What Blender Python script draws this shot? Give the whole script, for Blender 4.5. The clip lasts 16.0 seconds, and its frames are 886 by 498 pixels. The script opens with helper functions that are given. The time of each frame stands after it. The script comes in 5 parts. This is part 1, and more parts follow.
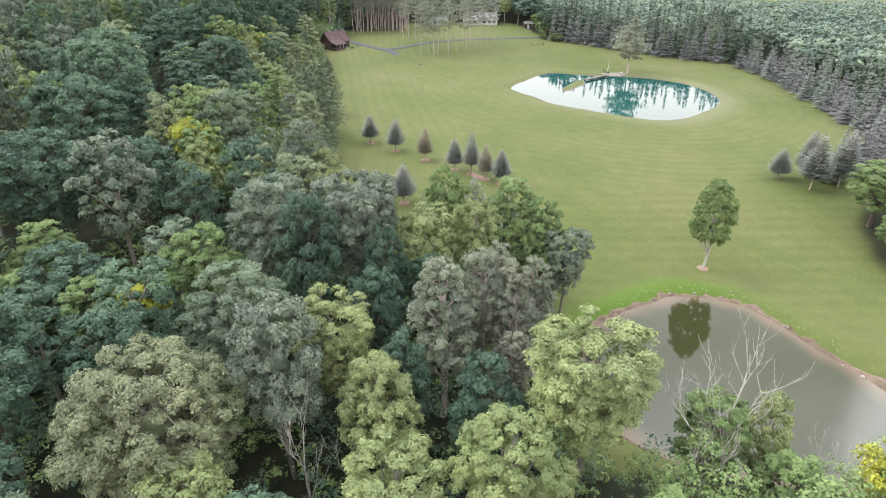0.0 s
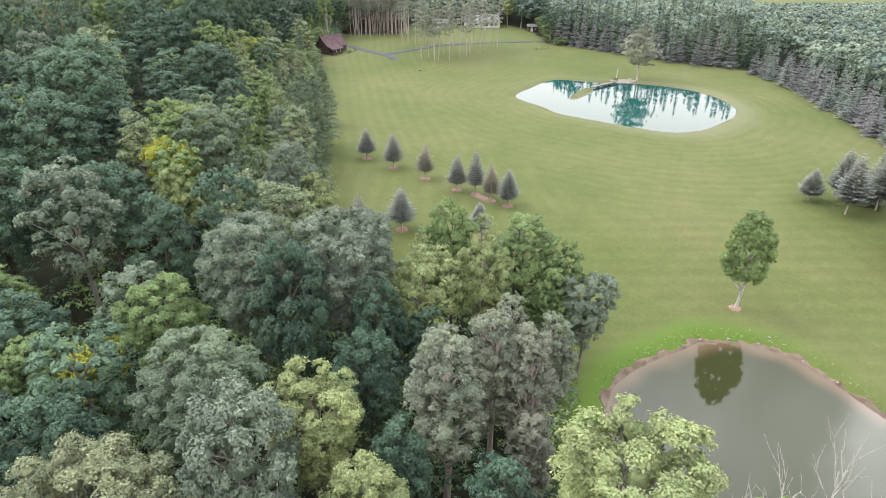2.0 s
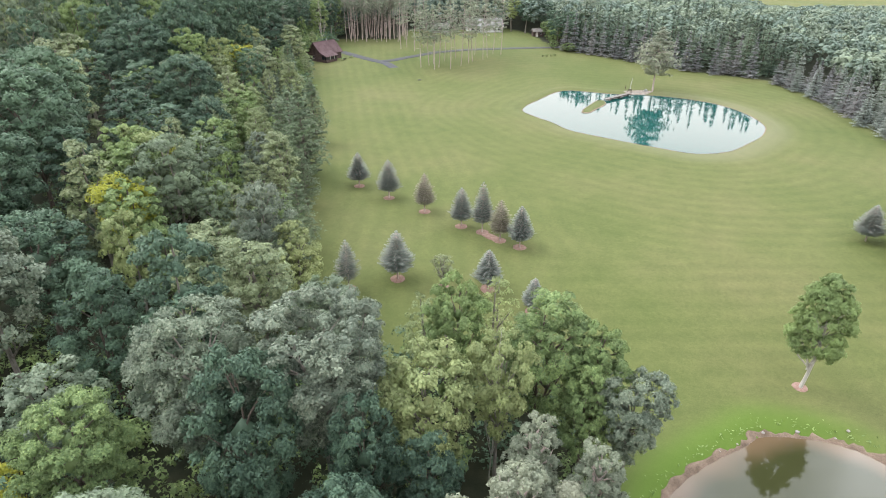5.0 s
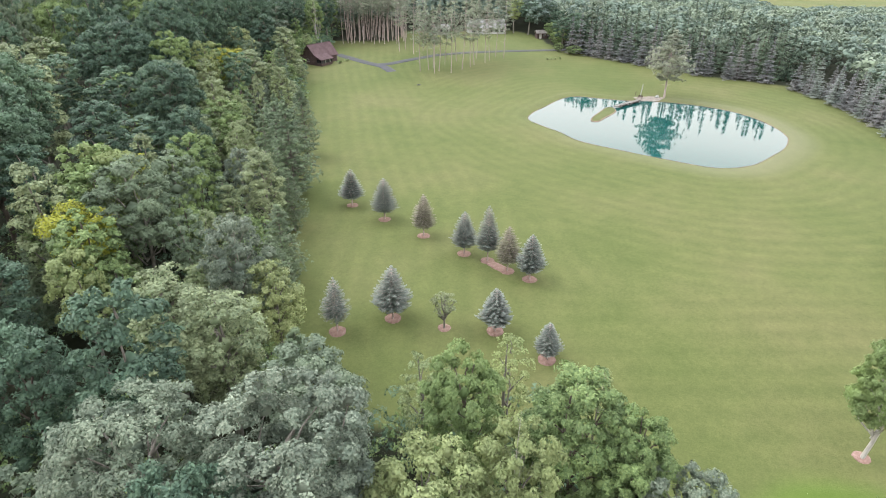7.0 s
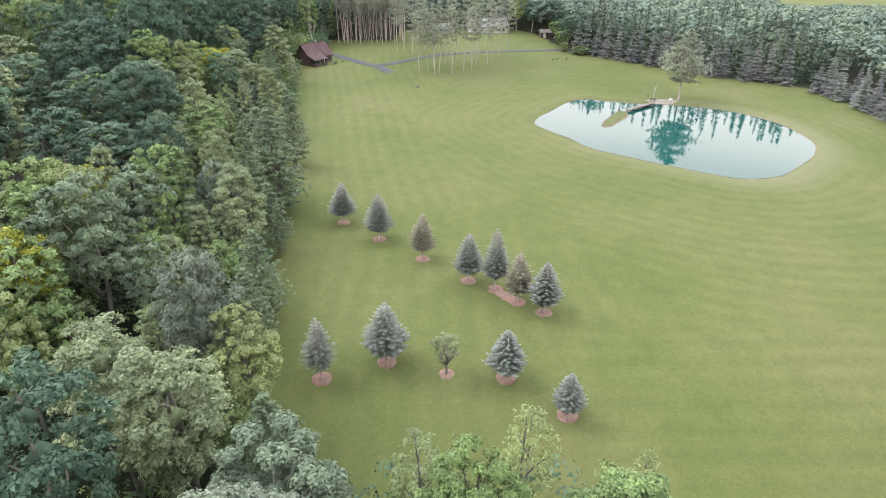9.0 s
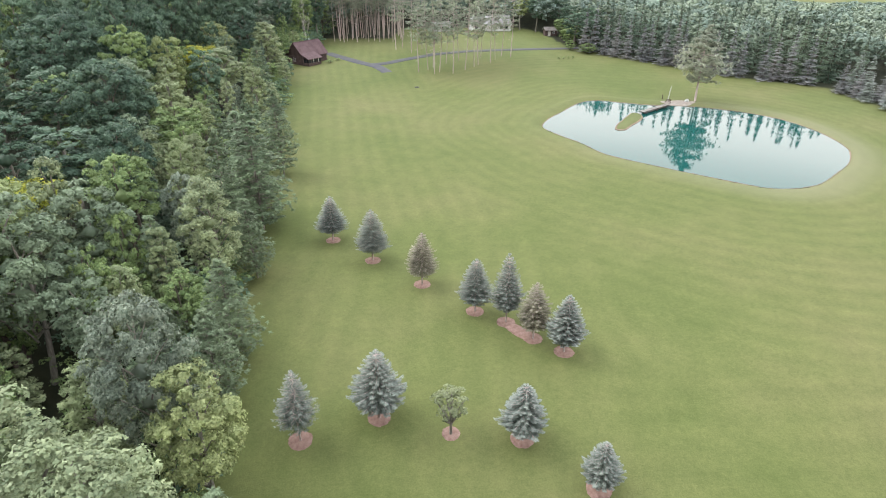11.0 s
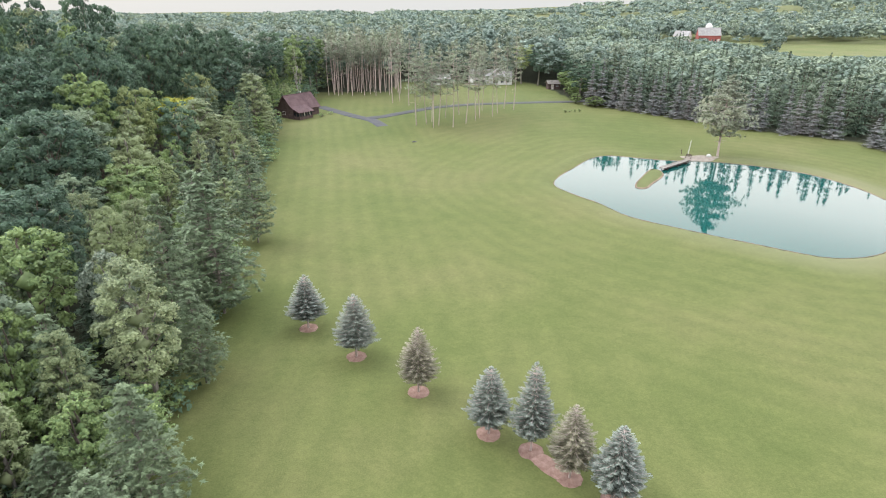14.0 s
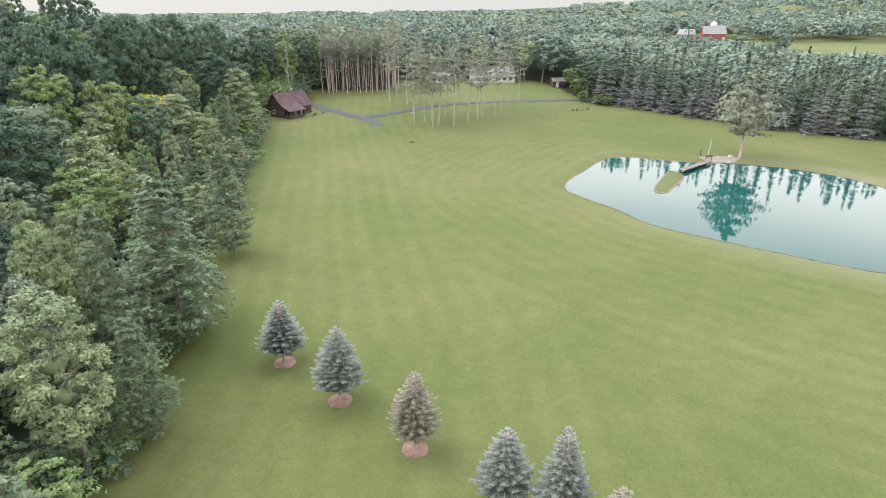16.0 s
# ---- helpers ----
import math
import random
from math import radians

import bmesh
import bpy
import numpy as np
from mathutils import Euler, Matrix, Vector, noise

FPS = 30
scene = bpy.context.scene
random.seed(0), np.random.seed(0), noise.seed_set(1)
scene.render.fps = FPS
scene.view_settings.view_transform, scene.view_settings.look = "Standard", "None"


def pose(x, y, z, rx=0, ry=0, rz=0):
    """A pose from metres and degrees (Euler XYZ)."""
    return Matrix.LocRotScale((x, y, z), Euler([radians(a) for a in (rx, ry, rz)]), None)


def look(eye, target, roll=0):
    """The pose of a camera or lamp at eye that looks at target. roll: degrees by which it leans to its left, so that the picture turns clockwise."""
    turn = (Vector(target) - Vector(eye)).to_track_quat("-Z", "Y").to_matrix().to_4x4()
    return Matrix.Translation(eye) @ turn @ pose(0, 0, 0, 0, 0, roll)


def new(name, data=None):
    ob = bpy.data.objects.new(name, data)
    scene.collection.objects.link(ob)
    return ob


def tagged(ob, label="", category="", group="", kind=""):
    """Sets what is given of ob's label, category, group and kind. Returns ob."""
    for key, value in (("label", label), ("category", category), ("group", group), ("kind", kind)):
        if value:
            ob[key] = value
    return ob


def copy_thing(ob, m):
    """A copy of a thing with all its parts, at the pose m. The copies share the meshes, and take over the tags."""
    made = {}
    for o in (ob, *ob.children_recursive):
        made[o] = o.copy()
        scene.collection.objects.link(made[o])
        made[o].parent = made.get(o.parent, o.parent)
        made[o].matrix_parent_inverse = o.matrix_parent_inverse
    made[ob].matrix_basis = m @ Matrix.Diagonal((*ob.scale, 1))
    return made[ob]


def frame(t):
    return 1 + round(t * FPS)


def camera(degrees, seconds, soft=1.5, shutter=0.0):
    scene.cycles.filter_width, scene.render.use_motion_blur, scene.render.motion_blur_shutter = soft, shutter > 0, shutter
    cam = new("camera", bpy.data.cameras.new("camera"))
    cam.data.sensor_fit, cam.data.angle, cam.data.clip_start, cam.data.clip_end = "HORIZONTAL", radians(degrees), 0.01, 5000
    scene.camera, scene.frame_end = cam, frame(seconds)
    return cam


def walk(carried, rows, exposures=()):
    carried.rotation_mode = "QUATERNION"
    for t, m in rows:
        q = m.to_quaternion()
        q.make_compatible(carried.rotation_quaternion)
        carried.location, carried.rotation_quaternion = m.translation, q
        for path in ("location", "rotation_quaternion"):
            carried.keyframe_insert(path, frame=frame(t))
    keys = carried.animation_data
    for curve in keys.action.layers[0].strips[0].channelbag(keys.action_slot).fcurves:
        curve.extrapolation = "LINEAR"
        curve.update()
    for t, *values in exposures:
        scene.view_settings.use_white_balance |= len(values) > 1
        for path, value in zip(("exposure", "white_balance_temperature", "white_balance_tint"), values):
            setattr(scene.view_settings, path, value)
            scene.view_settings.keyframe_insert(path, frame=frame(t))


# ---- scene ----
# the camera and its walk
cam = camera(73.7, 16.0, soft=1.0)
METRES, EYE, TILT, LEAN, TURN = 80.0, 41.0, -27.5, 0.0, 0.0
ROWS = [
    (0.0, 0.0, 0.0, 0.0, -0.0, 0.0, 0.0),
    (0.5, -0.0008, 0.0272, 0.015, 0.0, 0.01, -0.0),
    (1.0, -0.0016, 0.0545, 0.0299, 0.0, 0.0, -0.0),
    (1.5, -0.0024, 0.0815, 0.0448, 0.0, -0.0, -0.02),
    (2.0, -0.0034, 0.1085, 0.0596, 0.0, -0.03, -0.04),
    (2.5, -0.0042, 0.1358, 0.0742, -0.0, -0.03, -0.04),
    (3.0, -0.0056, 0.163, 0.0888, -0.03, -0.03, -0.05),
    (3.5, -0.0068, 0.1903, 0.1034, -0.06, -0.04, -0.07),
    (4.0, -0.0076, 0.2172, 0.1179, -0.06, -0.03, -0.08),
    (6.5, -0.0106, 0.3558, 0.1863, -0.1, -0.05, -0.11),
    (7.0, -0.0113, 0.3838, 0.1987, -0.11, -0.09, -0.14),
    (7.5, -0.0119, 0.4129, 0.2099, -0.12, -0.1, -0.15),
    (8.0, -0.0126, 0.4426, 0.2206, -0.14, -0.12, -0.18),
    (8.5, -0.0133, 0.4727, 0.2303, -0.14, -0.12, -0.16),
    (11.0, -0.0177, 0.6254, 0.2737, -0.18, -0.11, -0.09),
    (11.5, -0.0186, 0.6555, 0.282, -0.21, 0.11, -0.11),
    (12.0, -0.0194, 0.686, 0.2903, -0.24, 0.67, -0.08),
    (12.5, -0.0203, 0.7164, 0.2988, -0.27, 1.71, -0.07),
    (13.0, -0.021, 0.7469, 0.3068, -0.3, 2.96, -0.04),
    (13.5, -0.0222, 0.7776, 0.315, -0.35, 4.2, -0.01),
    (14.0, -0.0217, 0.807, 0.323, -0.34, 4.91, 0.03),
    (14.5, -0.0219, 0.8371, 0.3312, -0.34, 4.97, 0.04),
    (15.0, -0.0225, 0.8676, 0.339, -0.36, 4.98, 0.05),
    (15.5, -0.0229, 0.8983, 0.3468, -0.38, 5.0, 0.06),
    (16.0, -0.0232, 0.9292, 0.3537, -0.38, 5.01, 0.1),
]
walk(cam, [(t, pose(0, 0, EYE, TILT, LEAN, TURN) @ pose(METRES * x, METRES * y, METRES * z, 90 + pitch, roll, yaw)) for t, x, y, z, yaw, pitch, roll in ROWS],
     exposures=[(0.0, 1.0), (16.0, 1.0)])

# ---- overcast sky and a broad weak sun ----
world = bpy.data.worlds.new("sky")
scene.world = world
world.use_nodes = True
wn, wl = world.node_tree.nodes, world.node_tree.links
bg = wn["Background"]
sky = wn.new("ShaderNodeTexSky")
sky.sky_type, sky.sun_disc = "NISHITA", False
sky.sun_elevation, sky.sun_rotation = radians(45), radians(296)
coord = wn.new("ShaderNodeTexCoord")
split = wn.new("ShaderNodeSeparateXYZ")
wl.new(coord.outputs["Generated"], split.inputs[0])
lift = wn.new("ShaderNodeValToRGB")  # cloud cover, brighter towards the zenith
lift.color_ramp.elements[0].position, lift.color_ramp.elements[0].color = 0.02, (0.56, 0.57, 0.58, 1)
lift.color_ramp.elements[1].position, lift.color_ramp.elements[1].color = 0.9, (2.72, 2.87, 3.18, 1)
for z, c in ((0.13, (2.45, 2.22, 2.12)), (0.275, (2.66, 2.42, 2.32)), (0.345, (1.75, 1.68, 1.64)), (0.45, (2.3, 2.3, 2.3))):
    lift.color_ramp.elements.new(z).color = (*c, 1)
wl.new(split.outputs["Z"], lift.inputs[0])
cloud = wn.new("ShaderNodeTexNoise")
cloud.inputs["Scale"].default_value, cloud.inputs["Detail"].default_value = 1.7, 6
drift = wn.new("ShaderNodeMapping")
drift.inputs["Location"].default_value = (0.1, 0.1, 0.2)
wl.new(coord.outputs["Generated"], drift.inputs[0])
wl.new(drift.outputs[0], cloud.inputs["Vector"])
tone = wn.new("ShaderNodeMapRange")
tone.inputs[1].default_value, tone.inputs[2].default_value = 0.5, 0.72
tone.inputs[3].default_value, tone.inputs[4].default_value = 0.7, 2.6
wl.new(cloud.outputs["Fac"], tone.inputs[0])
high = wn.new("ShaderNodeMapRange")  # the cloud deck shows its shapes overhead and is even towards the horizon
high.inputs[1].default_value, high.inputs[2].default_value = 0.3, 0.6
wl.new(split.outputs["Z"], high.inputs[0])
shape = wn.new("ShaderNodeMix")
shape.inputs[2].default_value = 1.0
wl.new(high.outputs[0], shape.inputs[0])
wl.new(tone.outputs[0], shape.inputs[3])
aim = wn.new("ShaderNodeVectorMath")  # one bright ragged cloud to the north-east
aim.operation = "DOT_PRODUCT"
aim.inputs[1].default_value = Vector((0.66, 0.47, 0.585)).normalized()
wl.new(coord.outputs["Generated"], aim.inputs[0])
ragged = wn.new("ShaderNodeMath")
ragged.operation = "MULTIPLY_ADD"
ragged.inputs[1].default_value = 0.05
billow = wn.new("ShaderNodeTexNoise")
billow.inputs["Scale"].default_value, billow.inputs["Detail"].default_value = 5.0, 7
wl.new(coord.outputs["Generated"], billow.inputs["Vector"])
wl.new(billow.outputs["Fac"], ragged.inputs[0])
wl.new(aim.outputs["Value"], ragged.inputs[2])
glow = wn.new("ShaderNodeMapRange")
glow.interpolation_type = "SMOOTHSTEP"
glow.inputs[1].default_value, glow.inputs[2].default_value = 1.003, 1.017
glow.inputs[3].default_value, glow.inputs[4].default_value = 0.0, 2.0
wl.new(ragged.outputs[0], glow.inputs[0])
bright = wn.new("ShaderNodeMath")
bright.operation = "ADD"
wl.new(shape.outputs[0], bright.inputs[0])
wl.new(glow.outputs[0], bright.inputs[1])
deck = wn.new("ShaderNodeVectorMath")
deck.operation = "SCALE"
wl.new(lift.outputs[0], deck.inputs[0])
wl.new(bright.outputs[0], deck.inputs["Scale"])
blue = wn.new("ShaderNodeVectorMath")
blue.operation = "SCALE"
blue.inputs["Scale"].default_value = 0.025
wl.new(sky.outputs[0], blue.inputs[0])
both = wn.new("ShaderNodeVectorMath")
both.operation = "ADD"
wl.new(deck.outputs[0], both.inputs[0])
wl.new(blue.outputs[0], both.inputs[1])
wl.new(both.outputs[0], bg.inputs[0])
bg.inputs[1].default_value = 0.61

sun = new("sun", bpy.data.lights.new("sun", "SUN"))
sun.data.energy, sun.data.angle, sun.data.color = 1.45, radians(34), (1.0, 0.97, 0.92)
sun.matrix_world = look((-62, 30, 70), (0, 0, 0))


# ---- materials ----
def shader(name, rough=0.8, spec=0.3):
    m = bpy.data.materials.new(name)
    m.use_nodes = True
    b = m.node_tree.nodes["Principled BSDF"]
    b.inputs["Roughness"].default_value, b.inputs["Specular IOR Level"].default_value = rough, spec
    return m, m.node_tree.nodes, m.node_tree.links, b


def ramp(n, stops):
    r = n.new("ShaderNodeValToRGB")
    els = r.color_ramp.elements
    while len(els) < len(stops):
        els.new(0.5)
    for e, (p, c) in zip(els, stops):
        e.position, e.color = p, (*c, 1)
    return r


def noise_node(n, l, scale, detail=4.0, rough=0.55, vector=None):
    t = n.new("ShaderNodeTexNoise")
    t.inputs["Scale"].default_value, t.inputs["Detail"].default_value, t.inputs["Roughness"].default_value = scale, detail, rough
    if vector is not None:
        l.new(vector, t.inputs["Vector"])
    return t


def mixed(n, l, kind, fac, a, b):
    x = n.new("ShaderNodeMix")
    x.data_type, x.blend_type = "RGBA", kind
    for sock, v in ((x.inputs[0], fac), (x.inputs[6], a), (x.inputs[7], b)):
        if isinstance(v, (int, float)):
            sock.default_value = v
        elif isinstance(v, tuple):
            sock.default_value = (*v, 1)
        else:
            l.new(v, sock)
    return x.outputs[2]


def bumped(n, l, b, height, strength, distance):
    u = n.new("ShaderNodeBump")
    u.inputs["Strength"].default_value, u.inputs["Distance"].default_value = strength, distance
    l.new(height, u.inputs["Height"])
    l.new(u.outputs[0], b.inputs["Normal"])


def leaf_material(name, dark, light, odd, through_light=0.16, tips=0.0, calm=0.1):
    """Foliage: its tone goes from tree to tree and from spray to spray. tips: how far the new growth at the boughs' ends is paler."""
    m, n, l, b = shader(name, 0.55, 0.2)
    info, geo = n.new("ShaderNodeObjectInfo"), n.new("ShaderNodeNewGeometry")
    if not tips:  # leaf to leaf the tone changes little
        dark, light = tuple(p * (1 - calm) + q * calm for p, q in zip(dark, light)), tuple(p * calm + q * (1 - calm) for p, q in zip(dark, light))
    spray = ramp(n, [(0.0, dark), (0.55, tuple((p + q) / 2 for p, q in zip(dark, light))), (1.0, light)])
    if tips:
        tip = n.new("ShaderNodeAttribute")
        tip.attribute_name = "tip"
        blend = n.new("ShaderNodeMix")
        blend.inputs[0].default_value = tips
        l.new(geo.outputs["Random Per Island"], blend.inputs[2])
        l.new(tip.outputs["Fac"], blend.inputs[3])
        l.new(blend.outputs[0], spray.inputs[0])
    else:
        l.new(geo.outputs["Random Per Island"], spray.inputs[0])
    pick = ramp(n, [(0.0, (0, 0, 0)), (0.35, (0.1, 0.1, 0.1)), (1.0, (0.85, 0.85, 0.85))])
    l.new(info.outputs["Random"], pick.inputs[0])
    c = mixed(n, l, "MIX", pick.outputs[0], spray.outputs[0], odd)
    place = n.new("ShaderNodeTexCoord")
    patch = noise_node(n, l, 0.5, 3, 0.6, place.outputs["Object"])
    tone = ramp(n, [(0.3, (0.7, 0.7, 0.7)), (0.7, (1.25, 1.25, 1.2))])
    l.new(patch.outputs["Fac"], tone.inputs[0])
    c = mixed(n, l, "MULTIPLY", 0.8, c, tone.outputs[0])
    wide = noise_node(n, l, 0.11, 2, 0.5, place.outputs["Object"])
    tone = ramp(n, [(0.32, (0.66, 0.7, 0.7)), (0.68, (1.3, 1.28, 1.2))])
    l.new(wide.outputs["Fac"], tone.inputs[0])
    c = mixed(n, l, "MULTIPLY", 0.8, c, tone.outputs[0])
    l.new(c, b.inputs["Base Color"])
    t = n.new("ShaderNodeBsdfTranslucent")
    l.new(c, t.inputs["Color"])
    s = n.new("ShaderNodeMixShader")
    s.inputs[0].default_value = through_light
    l.new(b.outputs[0], s.inputs[1])
    l.new(t.outputs[0], s.inputs[2])
    l.new(s.outputs[0], n["Material Output"].inputs["Surface"])
    return m


def bark_material(name, dark, light, scale=6.0):
    m, n, l, b = shader(name, 0.9, 0.15)
    place = n.new("ShaderNodeTexCoord")
    stretch = n.new("ShaderNodeMapping")
    stretch.inputs["Scale"].default_value = (1, 1, 0.2)
    l.new(place.outputs["Object"], stretch.inputs[0])
    g = noise_node(n, l, scale, 6, 0.65, stretch.outputs[0])
    r = ramp(n, [(0.3, dark), (0.7, light)])
    l.new(g.outputs["Fac"], r.inputs[0])
    l.new(r.outputs[0], b.inputs["Base Color"])
    bumped(n, l, b, g.outputs["Fac"], 0.6, 0.05)
    return m


def grained(name, dark, light, scale, rough=0.8, spec=0.3, bump=0.3, depth=0.02):
    """A plain surface with stains and grain at two scales."""
    m, n, l, b = shader(name, rough, spec)
    place = n.new("ShaderNodeTexCoord")
    g1 = noise_node(n, l, scale, 6, 0.6, place.outputs["Object"])
    g2 = noise_node(n, l, scale * 9, 4, 0.6, place.outputs["Object"])
    r = ramp(n, [(0.28, dark), (0.72, light)])
    l.new(g1.outputs["Fac"], r.inputs[0])
    fine = ramp(n, [(0.3, (0.8, 0.8, 0.8)), (0.7, (1.15, 1.15, 1.15))])
    l.new(g2.outputs["Fac"], fine.inputs[0])
    info = n.new("ShaderNodeObjectInfo")
    own = ramp(n, [(0.0, (0.85, 0.85, 0.85)), (1.0, (1.12, 1.12, 1.12))])
    l.new(info.outputs["Random"], own.inputs[0])
    c = mixed(n, l, "MULTIPLY", 1.0, mixed(n, l, "MULTIPLY", 1.0, r.outputs[0], fine.outputs[0]), own.outputs[0])
    l.new(c, b.inputs["Base Color"])
    bumped(n, l, b, g2.outputs["Fac"], bump, depth)
    return m


LEAF = {
    "olive": leaf_material("olive_grey_leaves", (0.116, 0.136, 0.080), (0.299, 0.320, 0.191), (0.177, 0.204, 0.112)),
    "grey": leaf_material("grey_green_leaves", (0.085, 0.116, 0.087), (0.249, 0.283, 0.219), (0.145, 0.194, 0.121)),
    "dark": leaf_material("dark_green_leaves", (0.030, 0.064, 0.048), (0.112, 0.170, 0.114), (0.109, 0.173, 0.109)),
    "maple": leaf_material("mid_green_leaves", (0.085, 0.140, 0.057), (0.246, 0.319, 0.130), (0.184, 0.249, 0.093)),
    "lime": leaf_material("light_green_leaves", (0.159, 0.200, 0.084), (0.381, 0.412, 0.197), (0.253, 0.305, 0.128)),
    "pale": leaf_material("pale_birch_leaves", (0.133, 0.175, 0.094), (0.337, 0.378, 0.219), (0.223, 0.270, 0.131)),
    "yellow": leaf_material("yellow_leaves", (0.172, 0.193, 0.029), (0.469, 0.457, 0.066), (0.313, 0.329, 0.050)),
    # far woods: aerial haze is put into both leaf colours, paler and bluer
    "distant": leaf_material("hazed_green_woodland_leaves", (0.106, 0.153, 0.135), (0.185, 0.240, 0.213), (0.159, 0.213, 0.172), calm=0.4),
    "far": leaf_material("hazed_pale_woodland_leaves", (0.149, 0.195, 0.144), (0.226, 0.274, 0.212), (0.185, 0.236, 0.161), calm=0.4),
    "pine": leaf_material("soft_pine_needles", (0.076, 0.118, 0.065), (0.201, 0.267, 0.160), (0.147, 0.184, 0.109), 0.15),
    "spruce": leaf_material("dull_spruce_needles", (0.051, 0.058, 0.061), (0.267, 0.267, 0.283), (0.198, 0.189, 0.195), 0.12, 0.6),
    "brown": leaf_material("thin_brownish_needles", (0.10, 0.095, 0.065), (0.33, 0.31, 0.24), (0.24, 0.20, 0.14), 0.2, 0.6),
    "silver": leaf_material("silvery_pine_needles", (0.125, 0.150, 0.105), (0.30, 0.33, 0.245), (0.25, 0.235, 0.19), 0.2),
    "sage": leaf_material("pale_sage_needles", (0.145, 0.181, 0.127), (0.376, 0.419, 0.314), (0.291, 0.312, 0.236), 0.15),
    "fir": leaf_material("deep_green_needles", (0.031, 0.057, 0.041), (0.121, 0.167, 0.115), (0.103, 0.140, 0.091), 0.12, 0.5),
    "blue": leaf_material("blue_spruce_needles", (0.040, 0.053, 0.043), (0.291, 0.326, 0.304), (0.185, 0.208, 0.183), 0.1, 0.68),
}
BARK = {
    "grey": bark_material("grey_bark", (0.10, 0.09, 0.075), (0.26, 0.24, 0.21)),
    "dark": bark_material("dark_bark", (0.05, 0.04, 0.033), (0.15, 0.125, 0.105)),
    "white": bark_material("pale_bark", (0.28, 0.26, 0.23), (0.55, 0.53, 0.49), 3.0),
    "dead": bark_material("bleached_dead_wood", (0.24, 0.22, 0.19), (0.48, 0.46, 0.42)),
    "red": bark_material("pinkish_pine_bark", (0.27, 0.215, 0.20), (0.52, 0.44, 0.415)),
}


def ground_material():
    m, n, l, b = shader("mown_lawn_and_shaded_wood_floor", 0.9, 0.15)
    place = n.new("ShaderNodeTexCoord")
    wood = n.new("ShaderNodeAttribute")
    wood.attribute_name = "wood"
    mow = n.new("ShaderNodeAttribute")
    mow.attribute_name = "mow"
    lush = n.new("ShaderNodeAttribute")
    lush.attribute_name = "lush"
    big = noise_node(n, l, 0.035, 5, 0.6, place.outputs["Object"])
    mid = noise_node(n, l, 0.35, 6, 0.65, place.outputs["Object"])
    fine = noise_node(n, l, 7.0, 4, 0.7, place.outputs["Object"])
    grass = ramp(n, [(0.3, (0.072, 0.091, 0.027)), (0.5, (0.092, 0.104, 0.036)), (0.72, (0.115, 0.113, 0.048))])
    l.new(big.outputs["Fac"], grass.inputs[0])
    t1 = ramp(n, [(0.3, (0.9, 0.92, 0.89)), (0.7, (1.08, 1.07, 1.07))])
    l.new(mid.outputs["Fac"], t1.inputs[0])
    c = mixed(n, l, "MULTIPLY", 1.0, grass.outputs[0], t1.outputs[0])
    speck = noise_node(n, l, 1.9, 5, 0.75, place.outputs["Object"])
    t4 = ramp(n, [(0.34, (0.86, 0.88, 0.84)), (0.66, (1.12, 1.1, 1.12))])
    l.new(speck.outputs["Fac"], t4.inputs[0])
    c = mixed(n, l, "MULTIPLY", 0.8, c, t4.outputs[0])
    t2 = ramp(n, [(0.3, (0.8, 0.82, 0.8)), (0.7, (1.15, 1.15, 1.15))])
    l.new(fine.outputs["Fac"], t2.inputs[0])
    c = mixed(n, l, "MULTIPLY", 0.8, c, t2.outputs[0])
    # mower stripes: soft light and dark bands about 1.6 m wide, that fade in and out
    wobble = n.new("ShaderNodeMath")
    wobble.operation = "MULTIPLY_ADD"
    wobble.inputs[1].default_value = 2.2
    l.new(mid.outputs["Fac"], wobble.inputs[0])
    turn = n.new("ShaderNodeMath")
    turn.operation = "MULTIPLY"
    turn.inputs[1].default_value = 2 * math.pi / 3.1
    l.new(mow.outputs["Fac"], turn.inputs[0])
    l.new(turn.outputs[0], wobble.inputs[2])
    wave = n.new("ShaderNodeMath")
    wave.operation = "SINE"
    l.new(wobble.outputs[0], wave.inputs[0])
    bands = n.new("ShaderNodeMapRange")
    bands.inputs[1].default_value, bands.inputs[2].default_value = -1, 1
    l.new(wave.outputs[0], bands.inputs[0])
    t3 = ramp(n, [(0.0, (0.9, 0.925, 0.9)), (1.0, (1.06, 1.045, 1.06))])
    l.new(bands.outputs[0], t3.inputs[0])
    fade = noise_node(n, l, 0.028, 3, 0.5, place.outputs["Object"])
    c = mixed(n, l, "MULTIPLY", fade.outputs["Fac"], c, t3.outputs[0])
    rim = n.new("ShaderNodeAttribute")
    rim.attribute_name = "rim"
    c = mixed(n, l, "MIX", rim.outputs["Fac"], c, (0.165, 0.16, 0.10))
    c = mixed(n, l, "MIX", lush.outputs["Fac"], c, (0.075, 0.135, 0.018))
    # leaf litter under the trees, its colour darkened to stand in for canopy shade
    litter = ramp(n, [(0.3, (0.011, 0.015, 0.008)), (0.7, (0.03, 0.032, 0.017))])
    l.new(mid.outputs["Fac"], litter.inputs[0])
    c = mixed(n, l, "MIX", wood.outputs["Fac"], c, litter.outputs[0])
    l.new(c, b.inputs["Base Color"])
    bumped(n, l, b, fine.outputs["Fac"], 0.5, 0.06)
    return m


